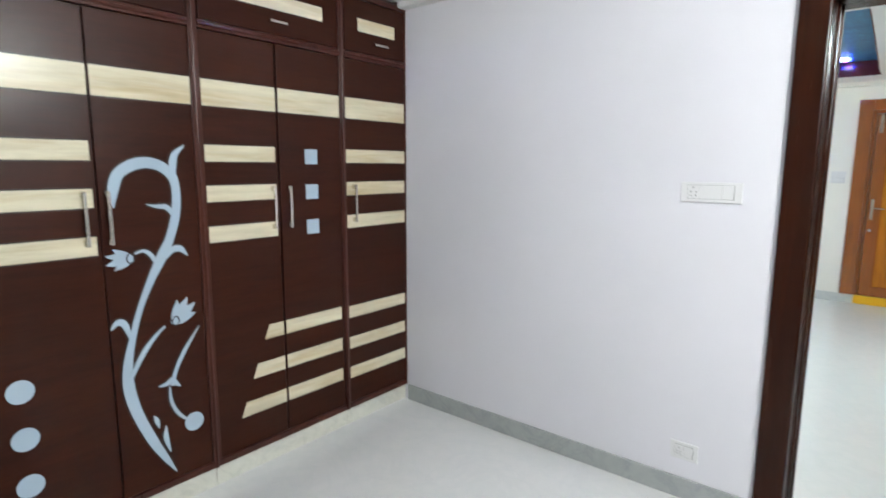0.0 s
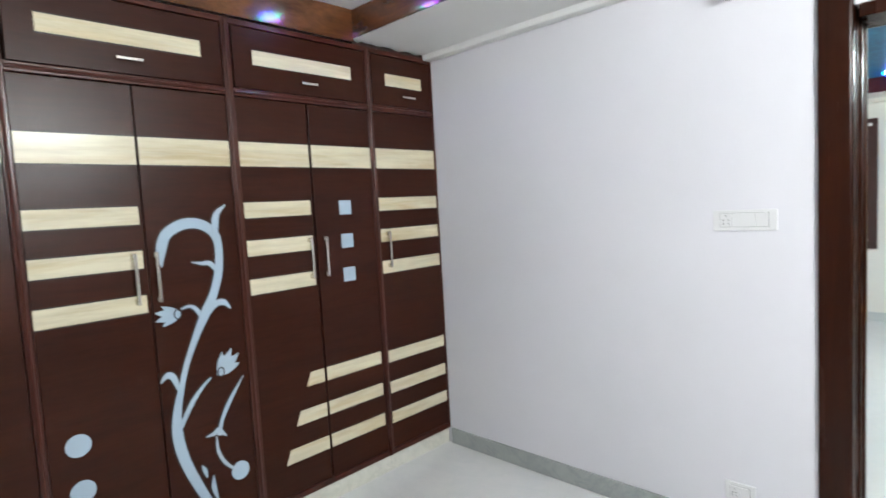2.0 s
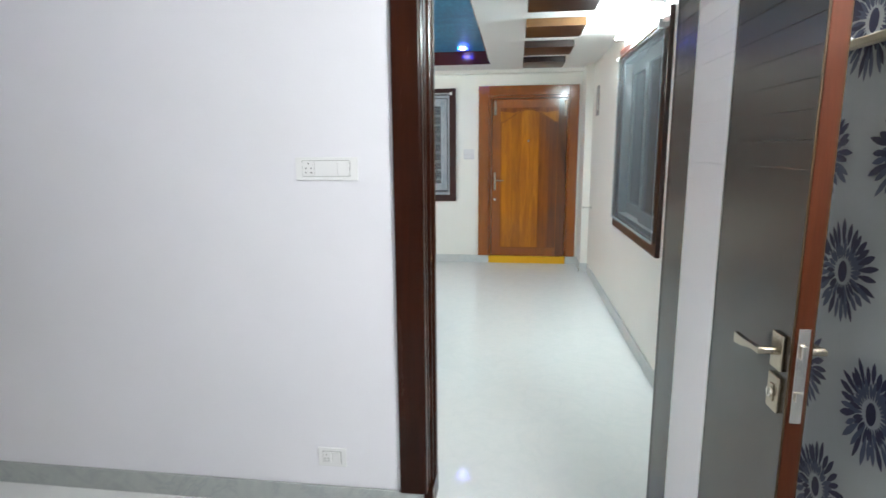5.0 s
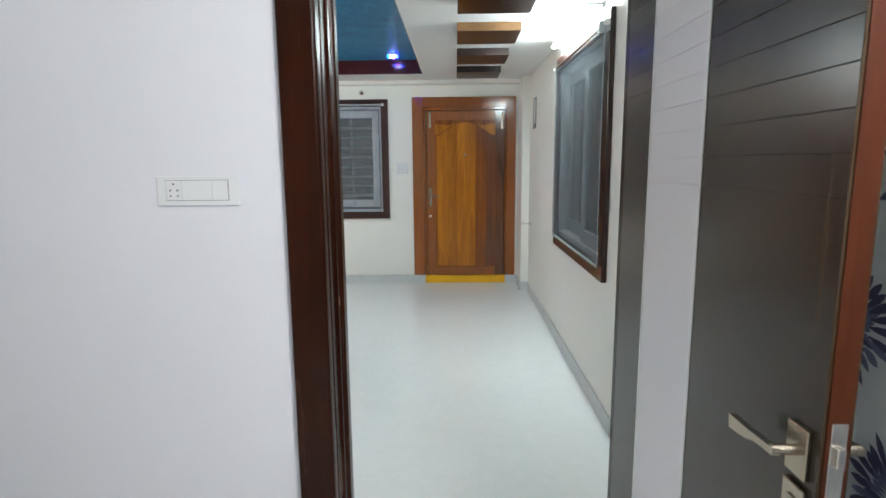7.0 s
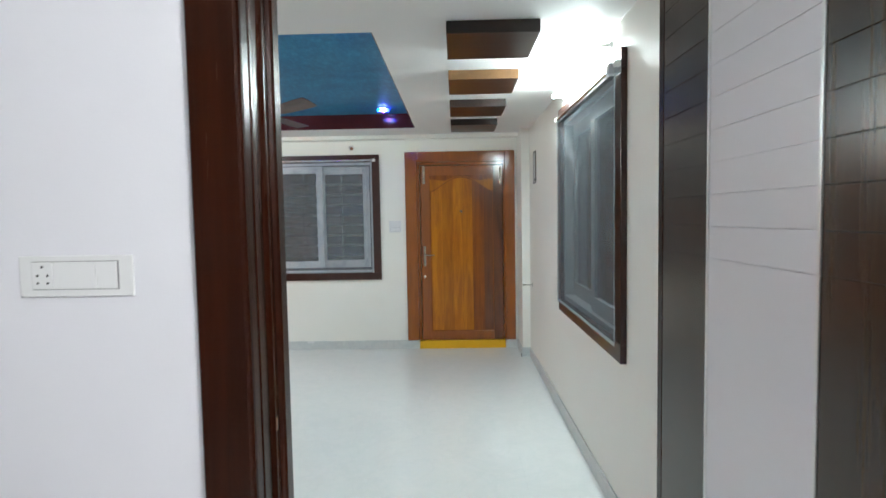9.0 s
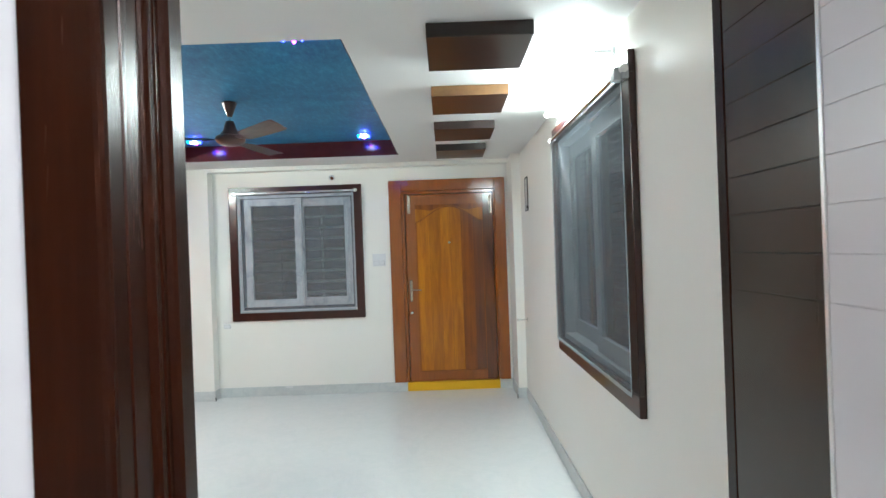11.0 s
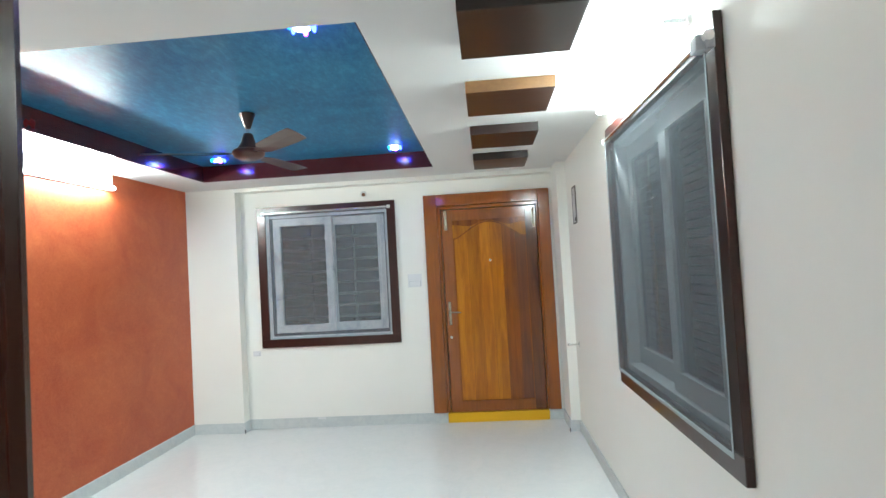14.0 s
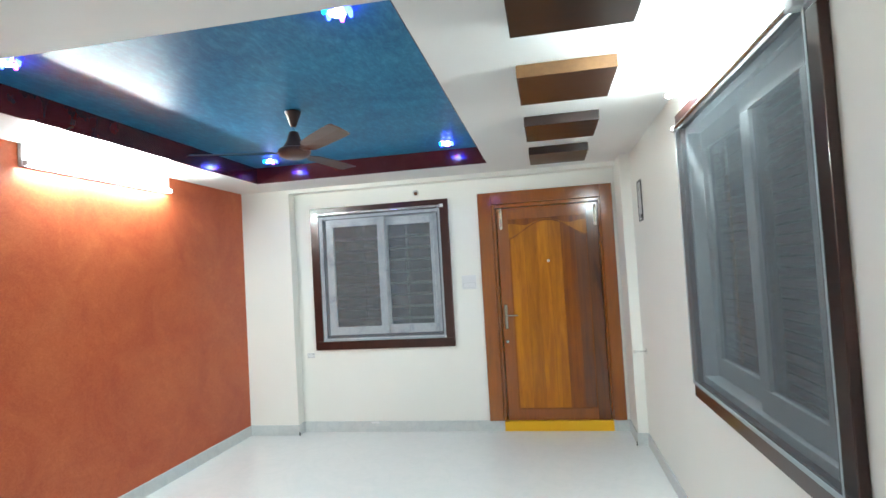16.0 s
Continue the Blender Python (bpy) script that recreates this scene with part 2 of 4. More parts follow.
def glow(name, color, strength):
    m = bpy.data.materials.new(name)
    m.use_nodes = True
    t = m.node_tree
    t.nodes.clear()
    e, o = t.nodes.new("ShaderNodeEmission"), t.nodes.new("ShaderNodeOutputMaterial")
    e.inputs[0].default_value, e.inputs[1].default_value = (*color, 1), strength
    t.links.new(e.outputs[0], o.inputs[0])
    return m


GLOW_HALL = glow("hall_tube_glow", TUBE_HALL_COLOR, TUBE_HALL * 0.88)
GLOW_HALL_EAST = glow("window_tube_glow", TUBE_HALL_COLOR, TUBE_HALL * 1.16)
GLOW_BED = glow("bedroom_tube_glow", TUBE_BED_COLOR, TUBE_BED)
GLOW_WHITE = glow("spot_white", (0.45, 0.65, 1.0), SPOT)
GLOW_BLUE = glow("spot_blue", (0.012, 0.025, 1.0), SPOT * 1.5)
GLOW_CYAN = glow("spot_cyan", (0.01, 0.55, 0.8), SPOT * 0.15)
GLOW_PINK = glow("spot_magenta", (0.45, 0.02, 0.8), SPOT * 2.2)


# ---- builders ----
def thing(name, at, label, category, group="", kind=""):
    e = new(name)
    e.location = at
    e.empty_display_size = 0.05
    e["at"] = at
    return tagged(e, label, category, group, kind)


def origin(ob):
    while ob.parent:
        ob = ob.parent
    return Vector(ob["at"]) if "at" in ob else Vector((0, 0, 0))


def part(name, bm, mat, parent=None, label="", smooth=False):
    me = bpy.data.meshes.new(name)
    if parent:
        bmesh.ops.translate(bm, verts=bm.verts, vec=-origin(parent))
    bmesh.ops.recalc_face_normals(bm, faces=bm.faces)
    bm.to_mesh(me)
    bm.free()
    me.materials.append(mat)
    if smooth:
        me.polygons.foreach_set("use_smooth", [True] * len(me.polygons))
    ob = new(name, me)
    if parent:
        ob.parent = parent
    if label:
        ob["label"] = label
    return ob


def add_box(bm, x, y, z, bevel=0.0):
    vs = [bm.verts.new((a, b, c)) for a in sorted(x) for b in sorted(y) for c in sorted(z)]
    fs = [bm.faces.new([vs[i] for i in q]) for q in
          ((0, 1, 3, 2), (4, 6, 7, 5), (0, 4, 5, 1), (2, 3, 7, 6), (0, 2, 6, 4), (1, 5, 7, 3))]
    if bevel:
        bmesh.ops.bevel(bm, geom=list({e for f in fs for e in f.edges}), offset=bevel, segments=2, affect="EDGES", profile=0.5)
    return bm


def box(name, x, y, z, mat, parent=None, bevel=0.002, label=""):
    return part(name, add_box(bmesh.new(), x, y, z, bevel), mat, parent, label)


def wall(name, x, y, z, mat, label="", category="wall"):
    ob = box(name, x, y, z, mat, None, 0)
    return tagged(ob, label, category, "", "structure")


def add_prism(bm, points, axis, lo, hi):
    """Extrudes a flat outline along an axis; points are the two other coordinates in order."""
    def put(a, b, c):
        return {"x": (c, a, b), "y": (a, c, b), "z": (a, b, c)}[axis]
    low = [bm.verts.new(put(a, b, lo)) for a, b in points]
    high = [bm.verts.new(put(a, b, hi)) for a, b in points]
    bm.faces.new(low)
    bm.faces.new(high[::-1])
    n = len(points)
    for i in range(n):
        bm.faces.new((low[i], low[(i + 1) % n], high[(i + 1) % n], high[i]))
    return bm


def prism(name, points, axis, lo, hi, mat, parent=None, label=""):
    return part(name, add_prism(bmesh.new(), points, axis, lo, hi), mat, parent, label)


def add_rod(bm, a, b, r, sides=12, r2=None):
    a, b = Vector(a), Vector(b)
    m = Matrix.Translation((a + b) / 2) @ (b - a).to_track_quat("Z", "Y").to_matrix().to_4x4()
    bmesh.ops.create_cone(bm, cap_ends=True, segments=sides, radius1=r, radius2=r if r2 is None else r2, depth=(b - a).length, matrix=m)
    return bm


def rod(name, a, b, r, mat, parent=None, sides=12, r2=None, label=""):
    return part(name, add_rod(bmesh.new(), a, b, r, sides, r2), mat, parent, label, False)


def smooth_line(points, steps=6):
    """Catmull-Rom through rows of any length."""
    p = [np.array(q, float) for q in points]
    p = [2 * p[0] - p[1], *p, 2 * p[-1] - p[-2]]
    out = []
    for i in range(1, len(p) - 2):
        for s in range(steps):
            t = s / steps
            out.append(0.5 * (2 * p[i] + (p[i + 1] - p[i - 1]) * t + (2 * p[i - 1] - 5 * p[i] + 4 * p[i + 1] - p[i + 2]) * t * t
                              + (3 * p[i] - p[i - 1] - 3 * p[i + 1] + p[i + 2]) * t ** 3))
    return out + [p[-2]]


def add_ribbon(bm, points, x0, x1):
    """A flat stroke on a plane of constant x; points are y, z, width."""
    c = smooth_line(points)
    rows = []
    for i, q in enumerate(c):
        d = c[min(i + 1, len(c) - 1)][:2] - c[max(i - 1, 0)][:2]
        d /= np.linalg.norm(d) + 1e-9
        n = np.array((-d[1], d[0])) * max(q[2], 0.002) / 2
        a, b = q[:2] + n, q[:2] - n
        rows.append([bm.verts.new((x, *map(float, p))) for x, p in ((x0, a), (x1, a), (x1, b), (x0, b))])
    for r, s in zip(rows, rows[1:]):
        for k in range(4):
            bm.faces.new((r[k], r[(k + 1) % 4], s[(k + 1) % 4], s[k]))
    bm.faces.new(rows[0][::-1])
    bm.faces.new(rows[-1])
    return bm


def lathe(bm, centre, profile, sides=24):
    """Turns rows of radius, height about the vertical through centre."""
    cx, cy, cz = centre
    rings = [[bm.verts.new((cx + r * math.cos(a), cy + r * math.sin(a), cz + h)) for a in (2 * math.pi * k / sides for k in range(sides))] for r, h in profile]
    for r, s in zip(rings, rings[1:]):
        for k in range(sides):
            bm.faces.new((r[k], r[(k + 1) % sides], s[(k + 1) % sides], s[k]))
    bm.faces.new(rings[0][::-1])
    bm.faces.new(rings[-1])
    return bm


# ---- plan ----
WX = -2.045                      # faces of the wardrobe doors
BX0, BX1, BY0, BY1 = -2.65, 1.31, -2.3, 3.055   # bedroom
HX0, HX1, HY0, HY1 = -2.45, 1.315, 3.25, 8.205  # hall
DX0, DX1, DTOP = 0.107, 1.005, 2.13             # opening between the two
FALSE_HALL, UPPER_HALL = 2.437, 2.585
FALSE_BED, UPPER_BED = 2.475, 2.625
TX0, TX1, TY0, TY1 = -2.02, 0.122, 4.68, 7.63   # hall tray
BT = (-2.03, 0.75, -1.75, 2.455)                # bedroom tray
WINX, WINZ = (-1.715, -0.375), (0.85, 2.2)      # far window hole
SWY, SWZ = (4.56, 5.98), (0.86, 2.24)           # side window hole
MDX, MDZ = (0.08, 1.09), 2.13                   # main door hole

# ---- floor and shell ----
wall("floor_base", (BX0 - 0.2, HX1 + 0.2), (BY0 - 0.2, HY1 + 0.3), (-0.2, -0.004), GROUT, "concrete slab under the marble floor", "floor")


def slab_with_holes(axis, at, us, vs, holes):
    """One closed slab across an axis; us and vs are its two other spans, holes a list of (u0, u1, v0, v1)."""
    cu = sorted({*us, *(h for o in holes for h in o[:2] if us[0] < h < us[1])})
    cv = sorted({*vs, *(h for o in holes for h in o[2:] if vs[0] < h < vs[1])})
    bm, made = bmesh.new(), {}

    def v(i, j, k):
        if (i, j, k) not in made:
            u, w, d = cu[i], cv[j], at[k]
            made[i, j, k] = bm.verts.new({"x": (d, u, w), "y": (u, d, w), "z": (u, w, d)}[axis])
        return made[i, j, k]

    def solid(i, j):
        if not (0 <= i < len(cu) - 1 and 0 <= j < len(cv) - 1):
            return False
        u, w = (cu[i] + cu[i + 1]) / 2, (cv[j] + cv[j + 1]) / 2
        return not any(o[0] < u < o[1] and o[2] < w < o[3] for o in holes)

    for i, j in itertools.product(range(len(cu) - 1), range(len(cv) - 1)):
        if not solid(i, j):
            continue
        for k in (0, 1):
            bm.faces.new((v(i, j, k), v(i + 1, j, k), v(i + 1, j + 1, k), v(i, j + 1, k)))
        for near, p, q in (((i, j - 1), (i, j), (i + 1, j)), ((i, j + 1), (i, j + 1), (i + 1, j + 1)), ((i - 1, j), (i, j), (i, j + 1)), ((i + 1, j), (i + 1, j), (i + 1, j + 1))):
            if not solid(*near):
                bm.faces.new((v(*p, 0), v(*q, 0), v(*q, 1), v(*p, 1)))
    return bm


def wall_with_hole(name, axis, at, span, heights, hole, hole_z, mat, label):
    bm = slab_with_holes(axis, at, span, heights, [(*hole, *hole_z)])
    return tagged(part(name, bm, mat), label, "wall", "", "structure")


wall_with_hole("wall_bedroom_north", "y", (BY1, BY1 + 0.094), (BX0, BX1), (0, 2.8), (DX0 - 0.05, DX1 + 0.08), (-1, DTOP + 0.05), WHITE_BED, "plain white bedroom wall with the doorway into the hall")
wall_with_hole("wall_hall_south", "y", (BY1 + 0.096, HY0), (HX0 - 0.2, HX1), (0, 2.8), (DX0 - 0.05, DX1 + 0.08), (-1, DTOP + 0.05), WHITE_HALL, "white hall wall with the bedroom doorway")
wall("wall_bedroom_west", (BX0 - 0.15, BX0), (BY0, BY1), (0, 2.8), WHITE_BED, "white bedroom wall behind the wardrobe")
wall("wall_bedroom_south", (BX0, BX1), (BY0 - 0.15, BY0), (0, 2.8), WHITE_BED, "plain white bedroom wall")
wall("wall_bedroom_east", (BX1, BX1 + 0.15), (BY0, BY1), (0, 2.8), PAPER, "bedroom wall in blue-grey wallpaper")
wall("wall_hall_west", (HX0 - 0.15, HX0), (HY0, HY1), (0, 2.8), ORANGE, "hall wall in rough burnt-orange texture paint")
wall_with_hole("wall_hall_east", "x", (HX1, HX1 + 0.2), (HY0, HY1 + 0.2), (0, 2.8), SWY, SWZ, WHITE_HALL, "white hall wall with a large netted window")
bm = slab_with_holes("y", (HY1, HY1 + 0.2), (HX0, HX1), (0, 2.8), [(*WINX, *WINZ), (*MDX, -1, MDZ)])
tagged(part("wall_hall_north", bm, WHITE_HALL), "white hall wall with a window and the main door", "wall", "", "structure")
wall("wall_landing", (MDX[0] - 0.1, MDX[1] + 0.1), (HY1 + 0.2, HY1 + 0.3), (0, 2.3), RAW, "plain wall behind the closed main door")
wall("column_west", (HX0, -1.935), (8.08, HY1 - 0.002), (0, FALSE_HALL), WHITE_HALL, "white corner column of the hall", "column")
wall("column_east", (1.227, HX1 - 0.002), (7.794, HY1 - 0.002), (0, FALSE_HALL), WHITE_HALL, "narrow white corner column by the main door", "column")
wall("beam_north", (-1.935, 1.227), (8.08, HY1 - 0.002), (2.397, FALSE_HALL), WHITE_HALL, "shallow white beam over window and door", "beam")

# ---- ceilings ----
def ceiling_ring(name, x, y, hole, z, mat, label):
    bm = slab_with_holes("z", z, x, y, [hole])
    return tagged(part(name, bm, mat), label, "ceiling", "", "structure")


ceiling_ring("ceiling_hall_border", (HX0, HX1), (HY0, HY1), (TX0, TX1, TY0, TY1), (FALSE_HALL, 2.6), CEILING, "flat white false ceiling round the hall tray")
wall("ceiling_hall_tray", (TX0 - 0.1, TX1 + 0.1), (TY0 - 0.1, TY1 + 0.1), (2.602, 2.66), BLUE, "recessed ceiling panel in brushed blue paint", "ceiling")
bpy.data.objects["ceiling_hall_tray"].location.z = UPPER_HALL - 2.602
ceiling_ring("ceiling_bedroom_border", (BX0, BX1), (BY0, BY1), BT, (FALSE_BED, 2.66), CEILING, "flat white false ceiling border of the bedroom")
wall("ceiling_bedroom_tray", (BT[0], BT[1]), (BT[2], BT[3]), (UPPER_BED, UPPER_BED + 0.06), CEILING, "recessed white ceiling panel of the bedroom", "ceiling")
wall("roof_slab", (BX0 - 0.2, HX1 + 0.2), (BY0 - 0.2, HY1 + 0.3), (2.8, 2.95), RAW, "concrete roof slab", "ceiling")
box("ceiling_cornice", (WX, BX1), (2.985, BY1 - 0.002), (2.44, FALSE_BED), CEILING, None, 0.006)
tagged(bpy.data.objects["ceiling_cornice"], "small white cornice along the bedroom wall", "cornice", "", "structure")

# tray linings
lining = thing("hall_tray_lining", ((TX0 + TX1) / 2, (TY0 + TY1) / 2, FALSE_HALL), "glossy dark red laminate fascia round the blue ceiling tray", "fascia", "", "structure")
zz = (FALSE_HALL + 0.001, UPPER_HALL - 0.001)
box("board", (TX0, TX1), (TY1 - 0.012, TY1 - 0.001), zz, FASCIA, lining, 0.001)
box("board", (TX0, TX1), (TY0 + 0.001, TY0 + 0.012), (zz[0] + 0.014, zz[1]), FASCIA, lining, 0.001)
box("board", (TX0 + 0.001, TX0 + 0.012), (TY0 + 0.012, TY1 - 0.012), zz, FASCIA, lining, 0.001)
box("board", (TX1 - 0.012, TX1 - 0.001), (TY0 + 0.012, TY1 - 0.012), (zz[0] + 0.014, zz[1]), FASCIA, lining, 0.001)
lining = thing("bedroom_tray_lining", (-0.6, 0.3, FALSE_BED), "polished reddish-brown veneer fascia of the bedroom ceiling tray", "fascia", "", "structure")
zz = (FALSE_BED + 0.001, UPPER_BED - 0.001)
box("board", (BT[0], BT[1]), (BT[3] - 0.012, BT[3] - 0.001), zz, FASCIA_BED, lining, 0.001)
box("board", (BT[0], BT[1]), (BT[2] + 0.001, BT[2] + 0.012), zz, FASCIA_BED, lining, 0.001)
box("board", (BT[0] + 0.001, BT[0] + 0.012), (BT[2] + 0.012, BT[3] - 0.012), (2.456, UPPER_BED - 0.001), FASCIA_BED, lining, 0.001)
box("board", (BT[1] - 0.012, BT[1] - 0.001), (BT[2] + 0.012, BT[3] - 0.012), zz, FASCIA_BED, lining, 0.001)

# ---- skirting ----
def skirting(name, runs, mat, label, h=0.1):
    s = thing(name, (0, 0, 0), label, "skirting board", "", "structure")
    for x, y in runs:
        box("board", x, y, (0.0, h), mat, s, 0.0015)


T = 0.012
skirting("baseboard_bedroom", (((WX + 0.02, 0.058), (BY1 - T, BY1 - 0.001)), ((0.0585, 0.0735), (BY1 - T, 3.23)), ((1.09, BX1 - T), (BY1 - T, BY1 - 0.001)),
                               ((BX1 - T, BX1 - 0.001), (BY0, BY1 - T)), ((BX0, BX1 - T), (BY0 + 0.001, BY0 + T))), SKIRT_BED, "grey marble skirting of the bedroom")
skirting("baseboard_hall", (((HX0 + 0.001, HX0 + T), (HY0, 8.08 - T)), ((HX0 + 0.001, -1.935), (8.08 - T, 8.079)), ((-1.934, -1.935 + T), (8.08 - T, HY1 - T)),
                            ((-1.935, 0.09), (HY1 - T, HY1 - 0.001)), ((1.082, 1.227 - T), (HY1 - T, HY1 - 0.001)), ((1.227 - T, 1.226), (7.794 - T, HY1 - T)),
                            ((1.227, HX1 - T), (7.794 - T, 7.793)), ((HX1 - T, HX1 - 0.001), (HY0, 7.794 - T))), SKIRT_HALL, "pale marble skirting of the hall")

# Small dark spots low in two skirting corners.
for name, corner in (("baseboard_hall", ((-1.9215, -1.9145), (8.056, 8.0675))), ("baseboard_hall", ((1.2080, 1.2145), (7.772, 7.7815)))):
    box("joint_grime", *corner, (0.0, 0.035), HOLE, bpy.data.objects[name], 0, "dark gap in the skirting corner")
# Small white strip for a bright mark at the skirting top.
mark = thing("skirting_strip", (-1.18, 8.19, 0.09), "small white strip at the top of pale skirting", "label")
box("strip", (-1.22, -1.14), (8.1895, 8.1915), (0.080, 0.101), PLASTIC, mark, 0.0004)

# ---- wardrobe ----
def handle_bar(parent, y, z0, z1, x=WX, horizontal=None):
    """A slim square D pull."""
    bm = bmesh.new()
    if horizontal:
        y0, y1 = horizontal
        add_box(bm, (x + 0.018, x + 0.028), (y0, y1), (z0 - 0.006, z0 + 0.006), 0.002)
        for q in (y0 + 0.008, y1 - 0.008):
            add_box(bm, (x, x + 0.02), (q - 0.006, q + 0.006), (z0 - 0.005, z0 + 0.005))
    else:
        add_box(bm, (x + 0.022, x + 0.033), (y - 0.0065, y + 0.0065), (z0, z1), 0.003)
        for q in (z0 + 0.012, z1 - 0.012):
            add_box(bm, (x, x + 0.024), (y - 0.0085, y + 0.0085), (q - 0.012, q + 0.012), 0.002)
    part("handle", bm, NICKEL, parent, "brushed nickel pull handle")


def slanted(z, flip=False):
    return 1.87 + (z - 0.296) * 0.4


def wardrobe_door(unit, y0, y1, x=WX):
    return box("door", (x - 0.018, x), (y0, y1), (0.135, 2.098), LAMINATE, unit, 0.002)


def strip(door, y0, y1, z0, z1):
    box("inlay_groove", (WX, WX + 0.0008), (y0 - 0.001, y1 + 0.001), (z0 - 0.0055, z1 + 0.0055), GROOVE, door, 0)
    box("inlay_strip", (WX, WX + 0.0025), (y0, y1), (z0, z1), BIRCH, door, 0.0008)


UNITS = ((0.10, 0.50, 0.504, 0.885), (0.915, 1.3185, 1.3235, 1.7125), (1.7525, 2.129, 2.1395, 2.53), (2.565, 3.04, None, None))
STILES = ((0.885, 0.915), (1.7125, 1.7525), (2.53, 2.565))
LABELS = ("dark mahogany wardrobe unit with cream strips and pale blue squares", "dark mahogany wardrobe unit with a pale blue vine and cream strips",
          "dark mahogany wardrobe unit with cream strips and three pale blue squares", "narrow single-door dark mahogany wardrobe unit with cream strips")
LOFT_STRIPS = ((0.24, 0.80), (1.02, 1.615), (1.857, 2.428), (2.672, 2.959))
LOFT_HANDLES = ((0.47, 0.57), (1.272, 1.371), (2.105, 2.199), (2.782, 2.885))
for i, (a, b, c, d) in enumerate(UNITS):
    end = d or b
    left = 0.07 if i == 0 else STILES[i - 1][0] + 0.5 * (STILES[i - 1][1] - STILES[i - 1][0]) + 0.0005
    right = 3.053 if i == 3 else STILES[i][0] + 0.5 * (STILES[i][1] - STILES[i][0]) - 0.0005
    unit = thing("wardrobe", (WX - 0.3, (left + right) / 2, 0.0), LABELS[i], "wardrobe", "built-in wardrobe row")
    bm = bmesh.new()
    add_box(bm, (BX0 + 0.01, WX - 0.019), (left, left + 0.012), (0.112, 2.45))
    add_box(bm, (BX0 + 0.01, WX - 0.019), (right - 0.012, right), (0.112, 2.45))
    add_box(bm, (BX0 + 0.01, BX0 + 0.02), (left + 0.012, right - 0.012), (0.112, 2.45))
    for z in (0.112, 2.115, 2.438):
        add_box(bm, (BX0 + 0.02, WX - 0.019), (left + 0.012, right - 0.012), (z, z + 0.012))
    part("carcass", bm, LAMINATE, unit)
    bm = bmesh.new()
    for q in ((left, a), (end, right)):
        add_box(bm, (WX - 0.019, WX + 0.006), q, (0.10, 2.452), 0.003)
        m = (q[0] + q[1]) / 2
    for z in ((0.10, 0.132), (2.102, 2.138), (2.425, 2.452)):
        add_box(bm, (WX - 0.019, WX + 0.005), (a, end), z, 0.003)
    if i < 3:
        add_rod(bm, (WX + 0.004, right - 0.001, 0.10), (WX + 0.004, right - 0.001, 2.452), 0.0085, 8)
    add_rod(bm, (WX + 0.003, a, 2.12), (WX + 0.003, end, 2.12), 0.009, 8)
    part("face_frame", bm, LAMINATE_FRAME, unit, "beaded mahogany face frame")
    loft = box("loft_door", (WX - 0.018, WX), (a + 0.012, end - 0.004), (2.142, 2.421), LAMINATE, unit, 0.002)
    strip(loft, *LOFT_STRIPS[i], 2.255, 2.323)
    handle_bar(loft, 0, 2.197, 0, horizontal=LOFT_HANDLES[i])
    box("plinth", (WX - 0.05, WX - 0.012), (left, right), (0.0, 0.099), PLINTH, unit, 0.001, "pale marble plinth")
    first = wardrobe_door(unit, a + 0.002, b)
    strip(first, a + 0.004, b - 0.003, 1.78, 1.893)
    for z in (1.174, 1.358, 1.538):
        strip(first, a + 0.004, b - (0.014 if i != 3 else 0.002), z, z + 0.073)
    second = None
    if c:
        second = wardrobe_door(unit, c, d - 0.002)
        strip(second, c + 0.003, d - 0.004, 1.78, 1.893)
        handle_bar(first, b - 0.0375 + (0 if i == 2 else -0.013), 1.212, 1.422)
        handle_bar(second, c + 0.0325 + (0.009 if i == 2 else -0.006), 1.212, 1.422)
    else:
        handle_bar(first, 2.616, 1.208, 1.417)
    if i in (0, 2):
        yc = 2.331 if i == 2 else 0.676
        for z in (1.567, 1.387, 1.204):
            box("inlay_square", (WX, WX + 0.0025), (yc - 0.039, yc + 0.039), (z - 0.038, z + 0.038), DECO, second, 0.0008, "pale blue square inlay")
    for z in (0.295, 0.475, 0.66):
        z1 = z + 0.07
        s0, s1 = slanted(z), slanted(z1)
        if i == 2:
            prism("inlay_strip", [(s0, z), (b - 0.002, z), (b - 0.002, z1), (s1, z1)], "x", WX, WX + 0.0025, BIRCH, first)
            strip(second, c + 0.002, d - 0.018, z, z1)
        if i == 3:
            strip(first, a + 0.004, b - 0.004, z - 0.01, z1 - 0.012)
        if i == 0:
            s0, s1 = 2.731 - s0, 2.731 - s1
            prism("inlay_strip", [(c + 0.003, z + 0.01), (s0, z + 0.01), (s1, z1 + 0.01), (c + 0.003, z1 + 0.01)], "x", WX, WX + 0.0025, BIRCH, second)
            strip(first, a + 0.02, b - 0.002, z + 0.01, z1 + 0.01)
